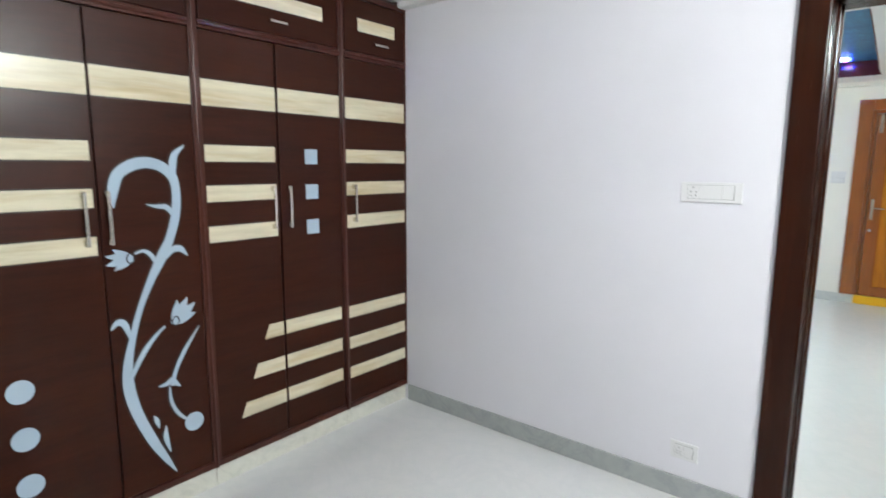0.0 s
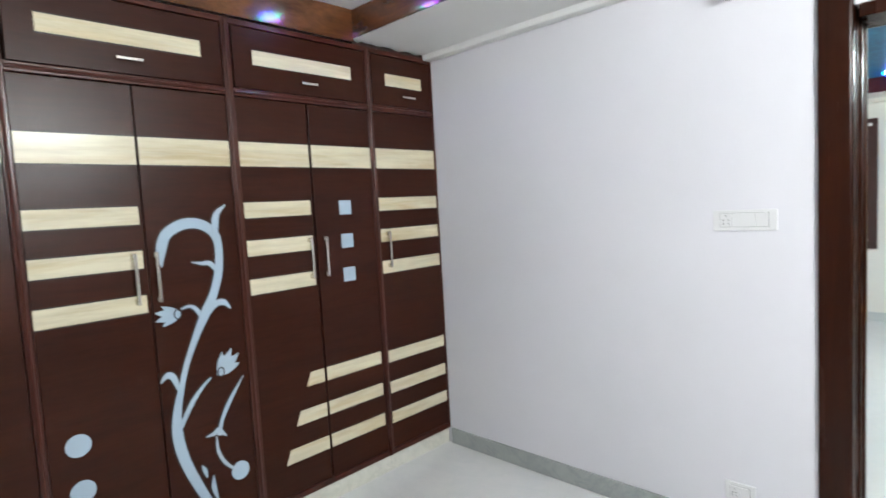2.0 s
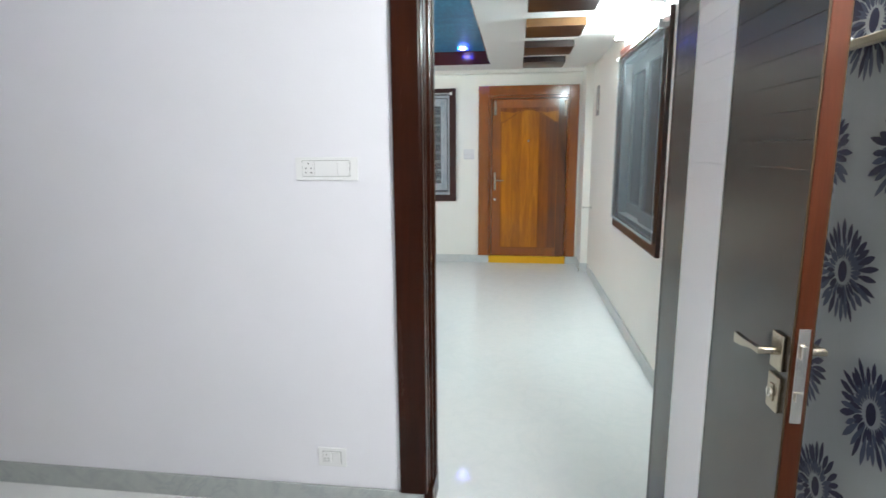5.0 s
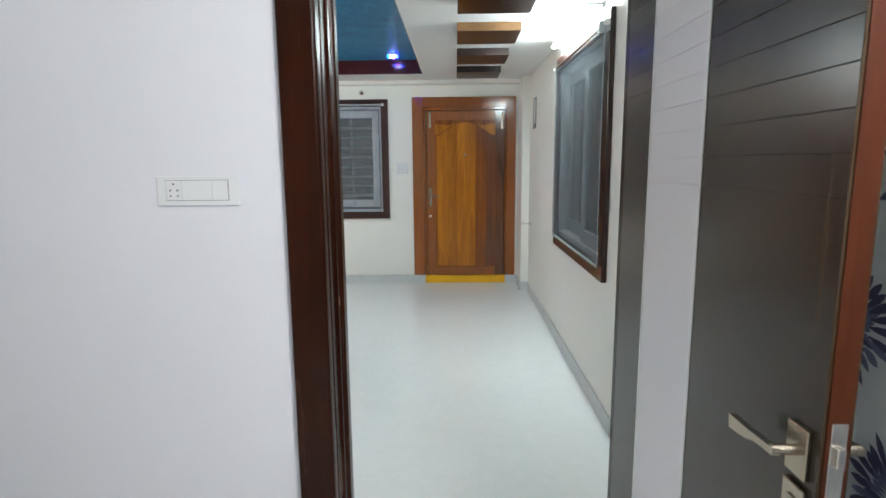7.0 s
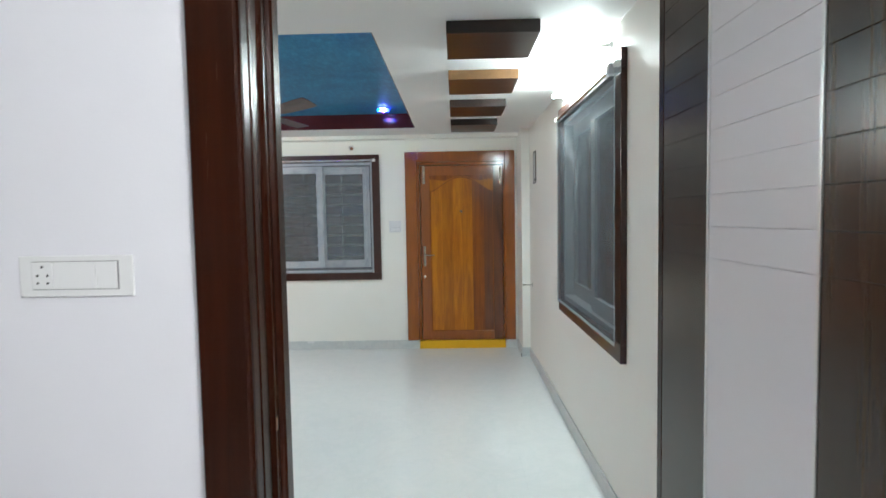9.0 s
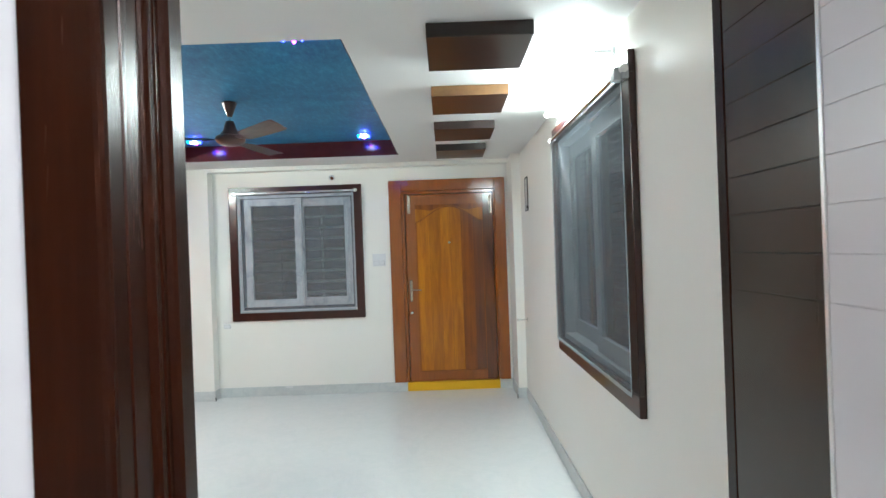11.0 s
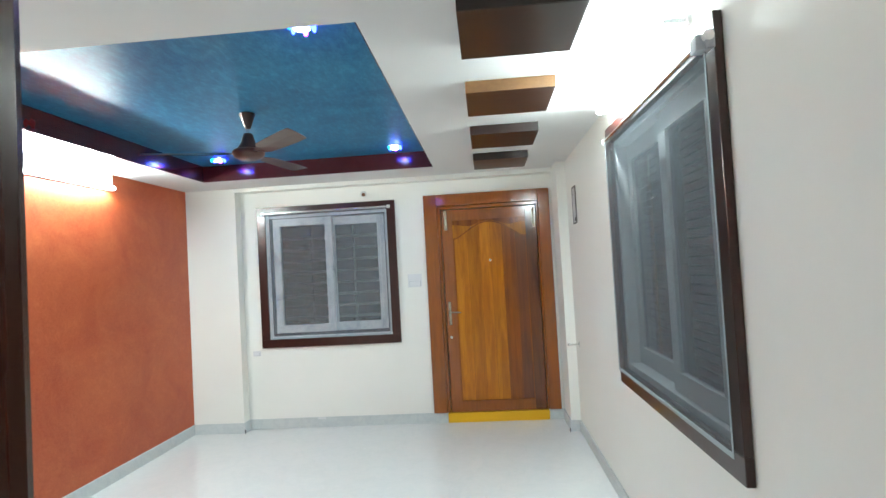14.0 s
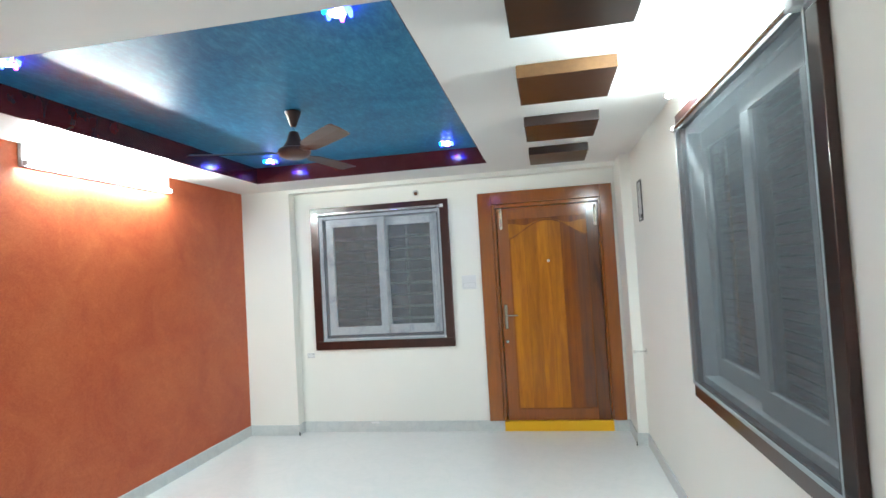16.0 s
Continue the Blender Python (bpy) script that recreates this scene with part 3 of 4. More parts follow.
    if i == 1:
        for z in (0.345, 0.528, 0.71):
            part("inlay_disc", add_rod(bmesh.new(), (WX, 1.015, z), (WX + 0.0025, 1.015, z), 0.044, 36), DECO, first, "pale blue round inlay")
        bm = bmesh.new()
        shade = bmesh.new()
        x0, x1 = WX - 0.001, WX + 0.003
        for stroke in (
                [(1.373, 1.355, 0.005), (1.375, 1.42, 0.045), (1.402, 1.49, 0.05), (1.477, 1.529, 0.052), (1.552, 1.522, 0.05), (1.605, 1.478, 0.046), (1.62, 1.413, 0.04), (1.611, 1.311, 0.043),
                 (1.58, 1.212, 0.042), (1.542, 1.14, 0.05), (1.491, 1.045, 0.035), (1.44, 0.932, 0.027), (1.403, 0.816, 0.03), (1.378, 0.711, 0.042), (1.374, 0.613, 0.052), (1.398, 0.49, 0.05),
                 (1.452, 0.345, 0.045), (1.50, 0.245, 0.03), (1.541, 0.166, 0.004)],
                [(1.61, 1.44, 0.012), (1.612, 1.51, 0.035), (1.624, 1.565, 0.03), (1.668, 1.606, 0.003)],
                [(1.605, 1.31, 0.02), (1.575, 1.347, 0.025), (1.535, 1.352, 0.016), (1.495, 1.362, 0.003)],
                [(1.545, 1.13, 0.03), (1.585, 1.163, 0.03), (1.622, 1.165, 0.03), (1.652, 1.132, 0.004)],
                [(1.528, 1.10, 0.02), (1.498, 1.153, 0.02), (1.47, 1.172, 0.014), (1.435, 1.165, 0.008)],
                [(1.395, 0.82, 0.015), (1.377, 0.88, 0.03), (1.352, 0.893, 0.028), (1.324, 0.868, 0.004)],
                [(1.385, 0.65, 0.02), (1.441, 0.744, 0.024), (1.495, 0.806, 0.016), (1.535, 0.838, 0.006)],
                [(1.683, 0.808, 0.004), (1.612, 0.712, 0.02), (1.568, 0.633, 0.018), (1.548, 0.566, 0.022)],
                [(1.55, 0.60, 0.02), (1.528, 0.582, 0.022), (1.49, 0.578, 0.004)],
                [(1.55, 0.60, 0.02), (1.563, 0.575, 0.02), (1.583, 0.553, 0.004)],
                [(1.536, 0.565, 0.006), (1.539, 0.496, 0.016), (1.564, 0.435, 0.018), (1.605, 0.387, 0.012)],
                [(1.462, 0.458, 0.004), (1.472, 0.43, 0.022), (1.48, 0.395, 0.004)],
                [(1.508, 0.395, 0.004), (1.505, 0.34, 0.025), (1.52, 0.27, 0.006)]):
            x1 += 0.00015
            stroke = [(q[0], q[1], q[2] * 0.86) for q in stroke]
            add_ribbon(bm, stroke, x0, x1)
            add_ribbon(shade, [(q[0], q[1], q[2] + 0.013) for q in stroke], x0, x1 - 0.0022)
        add_rod(bm, (x0, 1.633, 0.37), (x1, 1.633, 0.37), 0.043, 28)
        for cy, cz, turn, s in ((1.405, 1.147, math.pi, 1.08), (1.592, 0.862, 0.85, 1.32)):
            for k, (ang, ln, wd) in enumerate(((-0.75, 0.07, 0.03), (-0.25, 0.085, 0.034), (0.25, 0.085, 0.034), (0.75, 0.07, 0.03))):
                d = Vector((math.cos(turn + ang * 0.8), math.sin(turn + ang * 0.8)))
                o = Vector((cy, cz)) - 0.012 * s * Vector((math.cos(turn), math.sin(turn)))
                pts = [(*(o + d * ln * s * f), wd * s * g) for f, g in ((-0.15, 0.5), (0.2, 1.0), (0.6, 0.8), (1.0, 0.06))]
                add_ribbon(bm, pts, x0, x1 + 0.00015 * (k + 1))
        part("inlay_groove", shade, GROOVE, second, "dark routed outline of the vine")
        part("vine_inlay", bm, DECO, second, "pale blue curling vine with two buds")
        for cy, cz, turn in ((1.418, 1.147, math.pi), (1.581, 0.852, 0.85)):
            bm = bmesh.new()
            ring = [(cy + 0.013 * math.cos(k) * 1.1, cz + 0.02 * math.sin(k), 0.0055) for k in np.linspace(0, 6.283, 10)]
            add_ribbon(bm, ring, x1, x1 + 0.0016)
            part("vine_detail", bm, HOLE, second, "thin dark line round each bud")

rough = random.Random(2)
bm = bmesh.new()
add_ribbon(bm, [(2.46 + 0.033 * k, 2.462 + rough.uniform(-0.004, 0.004), rough.uniform(0.012, 0.030)) for k in range(19)], WX - 0.02, WX - 0.004)
tagged(part("gap_filler", bm, GROOVE), "ragged dark filler above the wardrobe top", "filler", "", "structure")

# ---- doorway between the rooms ----
door = thing("door_1", ((DX0 + DX1) / 2, 3.15, 0), "open bedroom doorway with polished mahogany frame and dark grey laminate leaf", "door", "", "structure")
# section of the left jamb, moulded in steps
left = [(-0.018, 3.053), (-0.018, 3.037), (-0.015, 3.034), (0.080, 3.034), (0.086, 3.036), (0.090, 3.041), (0.0915, 3.048), (0.0925, 3.078), (0.0950, 3.080), (0.0955, 3.121),
        (0.100, 3.125), (0.1045, 3.131), (0.1055, 3.137), (0.1040, 3.143), (0.099, 3.148), (0.0975, 3.158), (0.0995, 3.161), (0.0995, 3.164), (0.0975, 3.167), (0.0985, 3.175),
        (0.107, 3.178), (0.112, 3.183), (0.112, 3.222), (0.107, 3.234), (0.057, 3.234), (0.057, 3.053)]
prism("frame_jamb", left, "z", 0.101, DTOP + 0.1, MAHOGANY, door, "moulded polished mahogany jamb")
box("frame_foot", (0.074, 0.112), (3.07, 3.234), (0.0, 0.1005), MAHOGANY, door, 0.003)
box("frame_jamb", (1.052, 1.135), (3.04, 3.053), (0.0, DTOP + 0.1), MAHOGANY, door, 0.002)
box("frame_jamb", (DX1 + 0.001, DX1 + 0.078), (3.226, 3.258), (0.0, DTOP), MAHOGANY, door, 0.003)
box("frame_head", (DX0 - 0.001, DX1 + 0.05), (3.04, 3.26), (DTOP, DTOP + 0.048), MAHOGANY, door, 0.003)
# Pale sliver painted as the small highlight on the jamb bead.
bm = add_box(bmesh.new(), (0.1045, 0.1064), (3.132, 3.141), (1.048, 1.078), 0.0007)
part("worn_chip", bm, BEAM_EDGE, door, "small highlight painted on the jamb bead")
leaf = box("leaf", (DX1 + 0.005, DX1 + 0.040), (2.215, 3.222), (0.008, 2.10), EDGE_WOOD, door, 0.001, "reddish timber core of the door leaf")
F = (DX1 + 0.0, DX1 + 0.005)
columns = ((2.996, 3.221, LEAF_DARK), (2.670, 2.990, LEAF_WHITE), (2.217, 2.664, LEAF_DARK))
for y0, y1, mat in columns:
    bm = add_box(bmesh.new(), F, (y0, y1), (0.01, 1.4385))
    add_box(bm, (DX1 + 0.0012, F[1]), (y0, y1), (1.4388, 2.098))
    z = 1.44
    while z < 2.05:
        add_box(bm, (F[0], DX1 + 0.0011), (y0, y1), (z + 0.0004, min(z + 0.0596, 2.098)), 0.0009)
        z += 0.06
    part("laminate_panel", bm, mat, leaf, "grooved white laminate stripe" if mat is LEAF_WHITE else "dark grey-brown oak laminate with fine grooves")
for y in (2.667, 2.993):
    box("metal_trim", (DX1 - 0.002, DX1 + 0.004), (y - 0.0032, y + 0.0032), (0.01, 2.098), ALU, leaf, 0)
box("back_laminate", (DX1 + 0.0405, DX1 + 0.0445), (2.217, 3.22), (0.01, 2.098), LEAF_DARK, leaf, 0.001)
for side, face in ((-1, DX1), (1, DX1 + 0.0445)):
    bm = add_box(bmesh.new(), (face, face + side * 0.008), (2.235, 2.285), (1.01, 1.09), 0.002)
    part("handle_rose", bm, BRASS, leaf)
    bm = add_box(bmesh.new(), (face, face + side * 0.008), (2.235, 2.285), (0.915, 0.995), 0.002)
    add_box(bm, (face + side * 0.008, face + side * 0.011), (2.252, 2.268), (0.935, 0.975), 0.001)
    lock = part("lock_plate", bm, BRASS, leaf)
    part("key_cylinder", add_rod(bmesh.new(), (face + side * 0.0112, 2.26, 0.955), (face + side * 0.016, 2.26, 0.955), 0.011, 16), NICKEL, lock)
    part("keyhole", add_box(bmesh.new(), (face + side * 0.0162, face + side * 0.0168), (2.2585, 2.2615), (0.948, 0.962)), HOLE, lock)
    bm = add_rod(bmesh.new(), (face, 2.26, 1.05), (face + side * 0.045, 2.26, 1.05), 0.009)
    add_ribbon(bm, [(2.252, 1.05, 0.012), (2.30, 1.047, 0.012), (2.335, 1.041, 0.019), (2.385, 1.037, 0.025)], face + side * 0.036, face + side * 0.048)
    part("lever", bm, BRASS, leaf, "satin brass lever handle")
bm = add_box(bmesh.new(), (DX1 + 0.011, DX1 + 0.034), (2.2125, 2.215), (0.905, 1.115), 0.0008)
add_box(bm, (DX1 + 0.016, DX1 + 0.029), (2.203, 2.2125), (1.05, 1.08), 0.002)
add_box(bm, (DX1 + 0.016, DX1 + 0.029), (2.206, 2.2125), (0.955, 0.975), 0.001)
part("lock_case", bm, NICKEL, leaf, "nickel mortice lock plate")
for z in (0.3, 1.05, 1.85):
    rod("hinge", (DX1 + 0.046, 3.224, z - 0.05), (DX1 + 0.046, 3.224, z + 0.05), 0.007, BRASS, door, 10)

# ---- switches and sockets ----
def plate(name, x0, x1, z0, z1, y, label, module=None, pins=None, category="switch board"):
    """A plate on a wall that faces the south."""
    t = thing(name, ((x0 + x1) / 2, y, z0), label, category)
    box("plate", (x0, x1), (y - 0.007, y - 0.0005), (z0, z1), PLASTIC, t, 0.002)
    if module:
        a, b, c, d = module
        box("gap", (a - 0.0015, b + 0.0015), (y - 0.0075, y - 0.0071), (c - 0.0015, d + 0.0015), PLASTIC_GREY, t, 0)
        n = max(1, round((b - a) / 0.045))
        for k in range(n):
            w0 = a + (b - a) * k / n
            if k == 0 or k == n - 1 or name == "fan_switch":
                box("rocker", (w0, a + (b - a) * (k + 1) / n - 0.001), (y - 0.011, y - 0.0076), (c, d), PLASTIC, t, 0.0015)
        if n > 2 and name != "fan_switch":
            box("blank", (a + (b - a) / n, b - (b - a) / n - 0.001), (y - 0.0105, y - 0.0076), (c, d), PLASTIC, t, 0.001)
    for px, pz in pins or ():
        rod("pin_hole", (px, y - 0.0115, pz), (px, y - 0.0105, pz), 0.0028, HOLE, t, 10)
    return t


plate("switch_board", -0.397, -0.155, 1.373, 1.459, BY1, "white modular switch board with one socket on a white wall", (-0.368, -0.186, 1.389, 1.446),
      [(-0.345, 1.436), (-0.355, 1.418), (-0.334, 1.418), (-0.355, 1.402), (-0.334, 1.402)])
plate("wall_socket", -0.366, -0.246, 0.19, 0.272, BY1, "white double wall socket low on a white wall", (-0.345, -0.268, 0.205, 0.257),
      [(-0.328, 0.243), (-0.335, 0.228), (-0.321, 0.228), (-0.335, 0.216), (-0.321, 0.216)], "wall socket")
plate("switch_board", -0.24, -0.10, 1.35, 1.482, HY1, "white square switch board between window and main door", (-0.225, -0.115, 1.362, 1.408))
t = bpy.data.objects["switch_board.001"]
box("rocker", (-0.225, -0.115), (HY1 - 0.011, HY1 - 0.0071), (1.424, 1.470), PLASTIC, t, 0.0015)
plate("wall_socket", -1.865, -1.785, 0.735, 0.785, HY1, "small white socket under the hall window", (-1.855, -1.795, 0.743, 0.777), None, "wall socket")


def bulb_holder(x, y, z, label):
    t = thing("bulb_holder", (x, y, z), label, "bulb holder", "empty bulb holders")
    part("rose", add_rod(bmesh.new(), (x, y - 0.001, z), (x, y - 0.016, z), 0.03, 20, 0.024), PLASTIC, t, "", True)
    part("arm", add_rod(bmesh.new(), (x, y - 0.016, z), (x + 0.012, y - 0.055, z - 0.012), 0.019, 16), PLASTIC, t, "", True)
    part("cup", add_rod(bmesh.new(), (x + 0.012, y - 0.055, z - 0.012), (x + 0.018, y - 0.075, z - 0.018), 0.017, 16), BAKELITE, t, "brown empty lamp cup", True)


bulb_holder(-0.318, BY1, 2.342, "empty white bulb holder with brown cup on a white wall")
bulb_holder(-0.65, 8.205, 2.318, "empty white bulb holder with brown cup above the hall window")

# ---- far window ----
def window_frame_parts(t, axis, face, a, z, width, mat, depth=(0.03, 0.0)):
    """Four mitred-looking timber boards round a hole, proud of the wall face."""
    d = (face - depth[0], face - 0.0005)
    def b(name, s, h):
        if axis == "y":
            box(name, s, d, h, mat, t, 0.003)
        else:
            box(name, d, s, h, mat, t, 0.003)
    b("frame_head", (a[0], a[1]), (z[1] - width, z[1]))
    b("frame_sill", (a[0], a[1]), (z[0], z[0] + width))
    b("frame_side", (a[0], a[0] + width), (z[0] + width, z[1] - width))
    b("frame_side", (a[1] - width, a[1]), (z[0] + width, z[1] - width))


win = thing("window_1", (-1.045, HY1, 0.81), "closed two-pane sliding window with grey-white frames in a dark wooden surround", "window", "", "structure")
window_frame_parts(win, "y", HY1, (-1.757, -0.335), (0.812, 2.237), 0.085, WINDOW_WOOD)


def ring(name, axis, x, y, z, w, mat, parent):
    """A rectangular frame of bar width w; axis is the one it faces."""
    bm = bmesh.new()
    s = x if axis == "y" else y
    def a(span, h):
        add_box(bm, *((span, y, h) if axis == "y" else (x, span, h)), 0.003)
    a((s[0], s[1]), (z[0], z[0] + w))
    a((s[0], s[1]), (z[1] - w, z[1]))
    a((s[0], s[0] + w), (z[0] + w, z[1] - w))
    a((s[1] - w, s[1]), (z[0] + w, z[1] - w))
    return part(name, bm, mat, parent)


ring("track_frame", "y", (-1.668, -0.418), (HY1 - 0.012, HY1 + 0.09), (0.898, 2.15), 0.035, UPVC, win)
sash = ring("sash", "y", (-1.597, -0.985), (HY1 - 0.022, HY1 + 0.020), (0.957, 2.112), 0.075, UPVC, win)
box("pane", (-1.522, -1.06), (HY1 - 0.003, HY1 + 0.002), (1.032, 2.037), GLASS, sash, 0)
sash = ring("sash", "y", (-1.06, -0.452), (HY1 + 0.042, HY1 + 0.077), (0.952, 2.112), 0.085, UPVC, win)
box("weather_bar", (-0.5365, -0.508), (HY1 + 0.030, HY1 + 0.0415), (0.96, 2.10), UPVC, sash, 0.003)
box("pane", (-0.975, -0.537), (HY1 + 0.056, HY1 + 0.061), (1.02, 2.027), GLASS, sash, 0)
box("mesh_screen", (-1.54, -1.08), (HY1 + 0.022, HY1 + 0.0225), (1.02, 2.03), SCREEN, win, 0)
box("mesh_screen", (-0.98, -0.53), (HY1 + 0.080, HY1 + 0.0805), (1.015, 2.03), SCREEN_THIN, win, 0)
# Dark strips painted where the gaps and recess round the sash lie in shade.
box("track_channel", (-1.63, -0.447), (HY1 - 0.0150, HY1 - 0.0122), (0.9365, 0.955), GAP_DARK, win, 0)
box("sill_lip", (-1.668, -0.418), (HY1 - 0.034, HY1 - 0.0125), (0.898, 0.917), ALU, win, 0.003)
ring("gasket", "y", (-1.634, -0.443), (HY1 - 0.0135, HY1 - 0.0122), (0.926, 2.121), 0.010, GAP_DARK, win)
bm = bmesh.new()
for k in range(8):
    z = 1.09 + k * 0.117
    add_box(bm, (-1.66, -0.43), (HY1 + 0.095, HY1 + 0.103), (z - 0.014, z + 0.014))
for x in (-1.245, -0.80):
    add_box(bm, (x - 0.008, x + 0.008), (HY1 + 0.104, HY1 + 0.114), (0.9, 2.15))
part("security_grill", bm, GRILL, win, "pale painted steel grill bars")


def net_blind(axis, face, a, z0, z1, over, material_, label):
    """A rolled rod with thin netting and a weighted hem, hung in front of a window."""
    mid = (a[0] + a[1]) / 2
    t = thing("net_blind", (mid, face, z1) if axis == "y" else (face, mid, z1), label, "mosquito net blind")
    nx, nz = 26, 14
    bm = bmesh.new()
    rows = []
    for j in range(nz + 1):
        row = []
        for i in range(nx + 1):
            s, h = a[0] + (a[1] - a[0]) * i / nx, z0 + (z1 - z0) * j / nz
            d = face + 0.0012 * math.sin(s * 5 + h * 1.5)
            row.append(bm.verts.new((s, d, h) if axis == "y" else (d, s, h)))
        rows.append(row)
    for r, q in zip(rows, rows[1:]):
        for i in range(nx):
            bm.faces.new((r[i], r[i + 1], q[i + 1], q[i]))
    part("net", bm, material_, t, "sheer grey netting", True)
    def at(s, h, d=0.0):
        return (s, face + d, h) if axis == "y" else (face + d, s, h)
    rod("rod", at(a[0] - over, z1), at(a[1] + over, z1), 0.010, STEEL, t, 14)
    for s in (a[0] - over, a[1] + over):
        rod("finial", at(s - 0.015, z1), at(s + 0.015, z1), 0.017, ALU, t, 14)
        rod("bracket", at(s + (0.03 if s < mid else -0.03), z1), at(s + (0.03 if s < mid else -0.03), z1, 0.034), 0.006, ALU, t, 8)
    def strip_(name, s0, s1, h0, h1):
        d = (face - 0.0035, face - 0.002)
        box(name, *(((s0, s1), d, (h0, h1)) if axis == "y" else (d, (s0, s1), (h0, h1))), TAPE, t, 0)
    strip_("hem", a[0], a[1], z0, z0 + 0.018)
    strip_("edge_tape", a[0], a[0] + 0.010, z0 + 0.0185, z1 - 0.011)
    strip_("edge_tape", a[1] - 0.010, a[1], z0 + 0.0185, z1 - 0.011)


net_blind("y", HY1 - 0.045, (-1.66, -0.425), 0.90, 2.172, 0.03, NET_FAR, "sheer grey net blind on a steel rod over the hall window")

# ---- side window ----
win = thing("window_2", (HX1, 5.26, 0.81), "large closed sliding window with grey-white frames in a brown wooden surround", "window", "", "structure")
window_frame_parts(win, "x", HX1, (4.49, 6.03), (0.815, 2.285), 0.09, WINDOW_WOOD)
ring("track_frame", "x", (HX1 - 0.006, HX1 + 0.11), (4.601, 5.939), (0.906, 2.194), 0.035, UPVC_DULL, win)
for y0, y1, x in ((4.62, 5.22, 0.03), (5.17, 5.92, 0.075)):
    sash = ring("sash", "x", (HX1 + x - 0.018, HX1 + x + 0.018), (y0, y1), (0.945, 2.155), 0.09, UPVC_DULL, win)
    box("pane", (HX1 + x - 0.003, HX1 + x + 0.003), (y0 + 0.09, y1 - 0.09), (1.035, 2.065), GLASS_DIM, sash, 0)
bm = bmesh.new()
for k in range(30):
    z = 0.96 + k * 0.04
    add_box(bm, (HX1 + 0.13, HX1 + 0.136), (4.62, 5.93), (z - 0.004, z + 0.004))
part("louvre", bm, GRILL_DIM, win, "thin horizontal outer grill bars")
net_blind("x", HX1 - 0.049, (4.512, 5.96), 0.895, 2.205, 0.02, NET, "sheer grey net blind on a steel rod over the side window")

blind = bpy.data.objects["net_blind.001"]
bm = add_box(bmesh.new(), (HX1 - 0.084, HX1 - 0.034), (4.497, 4.547), (2.165, 2.215), 0.003)
add_box(bm, (HX1 - 0.058, HX1 - 0.031), (4.478, 4.4965), (2.165, 2.222), 0.003)
part("end_bracket", bm, UPVC, blind, "grey-white end bracket of the blind rod")

# ---- main door ----
door = thing("door_2", (0.575, HY1, 0.0), "closed golden teak main door with carved arch panel and polished frame", "door", "", "structure")
y = HY1
box("frame_side", (-0.045, 0.085), (y - 0.035, y - 0.0005), (0.101, 2.255), TEAK_FRAME, door, 0.004)
box("frame_side", (1.085, 1.195), (y - 0.035, y - 0.0005), (0.101, 2.255), TEAK_FRAME, door, 0.004)
box("frame_head", (0.0855, 1.0845), (y - 0.035, y - 0.0005), (2.14, 2.255), TEAK_FRAME, door, 0.004)
for name, x, z in (("frame_bead", (0.0855, 0.118), (0.101, 2.139)), ("frame_bead", (1.0655, 1.0845), (0.101, 2.139)), ("frame_bead", (0.118, 1.0655), (2.105, 2.139))):
    box(name, x, (y - 0.012, y + 0.03), z, TEAK_FRAME, door, 0.004)
LY = y + 0.012
leaf = box("leaf", (0.122, 1.062), (LY, LY + 0.035), (0.095, 2.10), TEAK_MID, door, 0.002, "brown teak door leaf")
f = (LY - 0.006, LY - 0.0002)
box("stile", (0.124, 0.232), f, (0.097, 2.098), TEAK_FRAME, leaf, 0.002)
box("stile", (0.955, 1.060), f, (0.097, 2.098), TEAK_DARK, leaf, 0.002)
box("rail", (0.2325, 0.9545), f, (0.097, 0.20), TEAK_FRAME, leaf, 0.002)
box("rail", (0.2325, 0.9545), f, (1.99, 2.098), TEAK_FRAME, leaf, 0.002)


def arch(x):
    u = (x - 0.59) / 0.34
    return 1.80 + 0.16 * max(0.0, math.cos(min(abs(u), 1) * math.pi / 2)) ** 1.3


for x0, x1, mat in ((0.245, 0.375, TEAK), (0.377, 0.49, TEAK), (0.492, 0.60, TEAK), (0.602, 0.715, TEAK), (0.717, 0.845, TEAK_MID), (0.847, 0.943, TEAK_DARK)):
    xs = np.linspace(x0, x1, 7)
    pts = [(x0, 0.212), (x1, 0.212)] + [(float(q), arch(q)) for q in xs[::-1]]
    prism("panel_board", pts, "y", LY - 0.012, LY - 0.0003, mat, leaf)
xs = np.linspace(0.233, 0.954, 33)
lower = [(float(q), arch(q) + 0.012) for q in xs]
upper = [(float(q), 1.945 + 0.03 * math.exp(-((q - 0.59) / 0.12) ** 2) - 0.02 * math.exp(-((abs(q - 0.59) - 0.2) / 0.08) ** 2)) for q in xs[::-1]]
prism("carved_crown", lower + upper, "y", LY - 0.018, LY - 0.0003, TEAK, leaf, "golden carved crown moulding")
box("handle_plate", (0.149, 0.178), (LY - 0.014, LY - 0.0062), (0.955, 1.185), BRASS, leaf, 0.003)
bm = add_rod(bmesh.new(), (0.163, LY - 0.014, 1.085), (0.163, LY - 0.055, 1.085), 0.008)
add_rod(bm, (0.155, LY - 0.05, 1.085), (0.275, LY - 0.05, 1.080), 0.008, 10, 0.006)
part("lever", bm, BRASS, leaf, "satin brass lever")
rod("keyhole", (0.163, LY - 0.011, 0.835), (0.163, LY - 0.006, 0.835), 0.014, STEEL, leaf, 16)
rod("peephole", (0.588, LY - 0.018, 1.578), (0.588, LY - 0.0121, 1.578), 0.013, BRASS, leaf, 16)
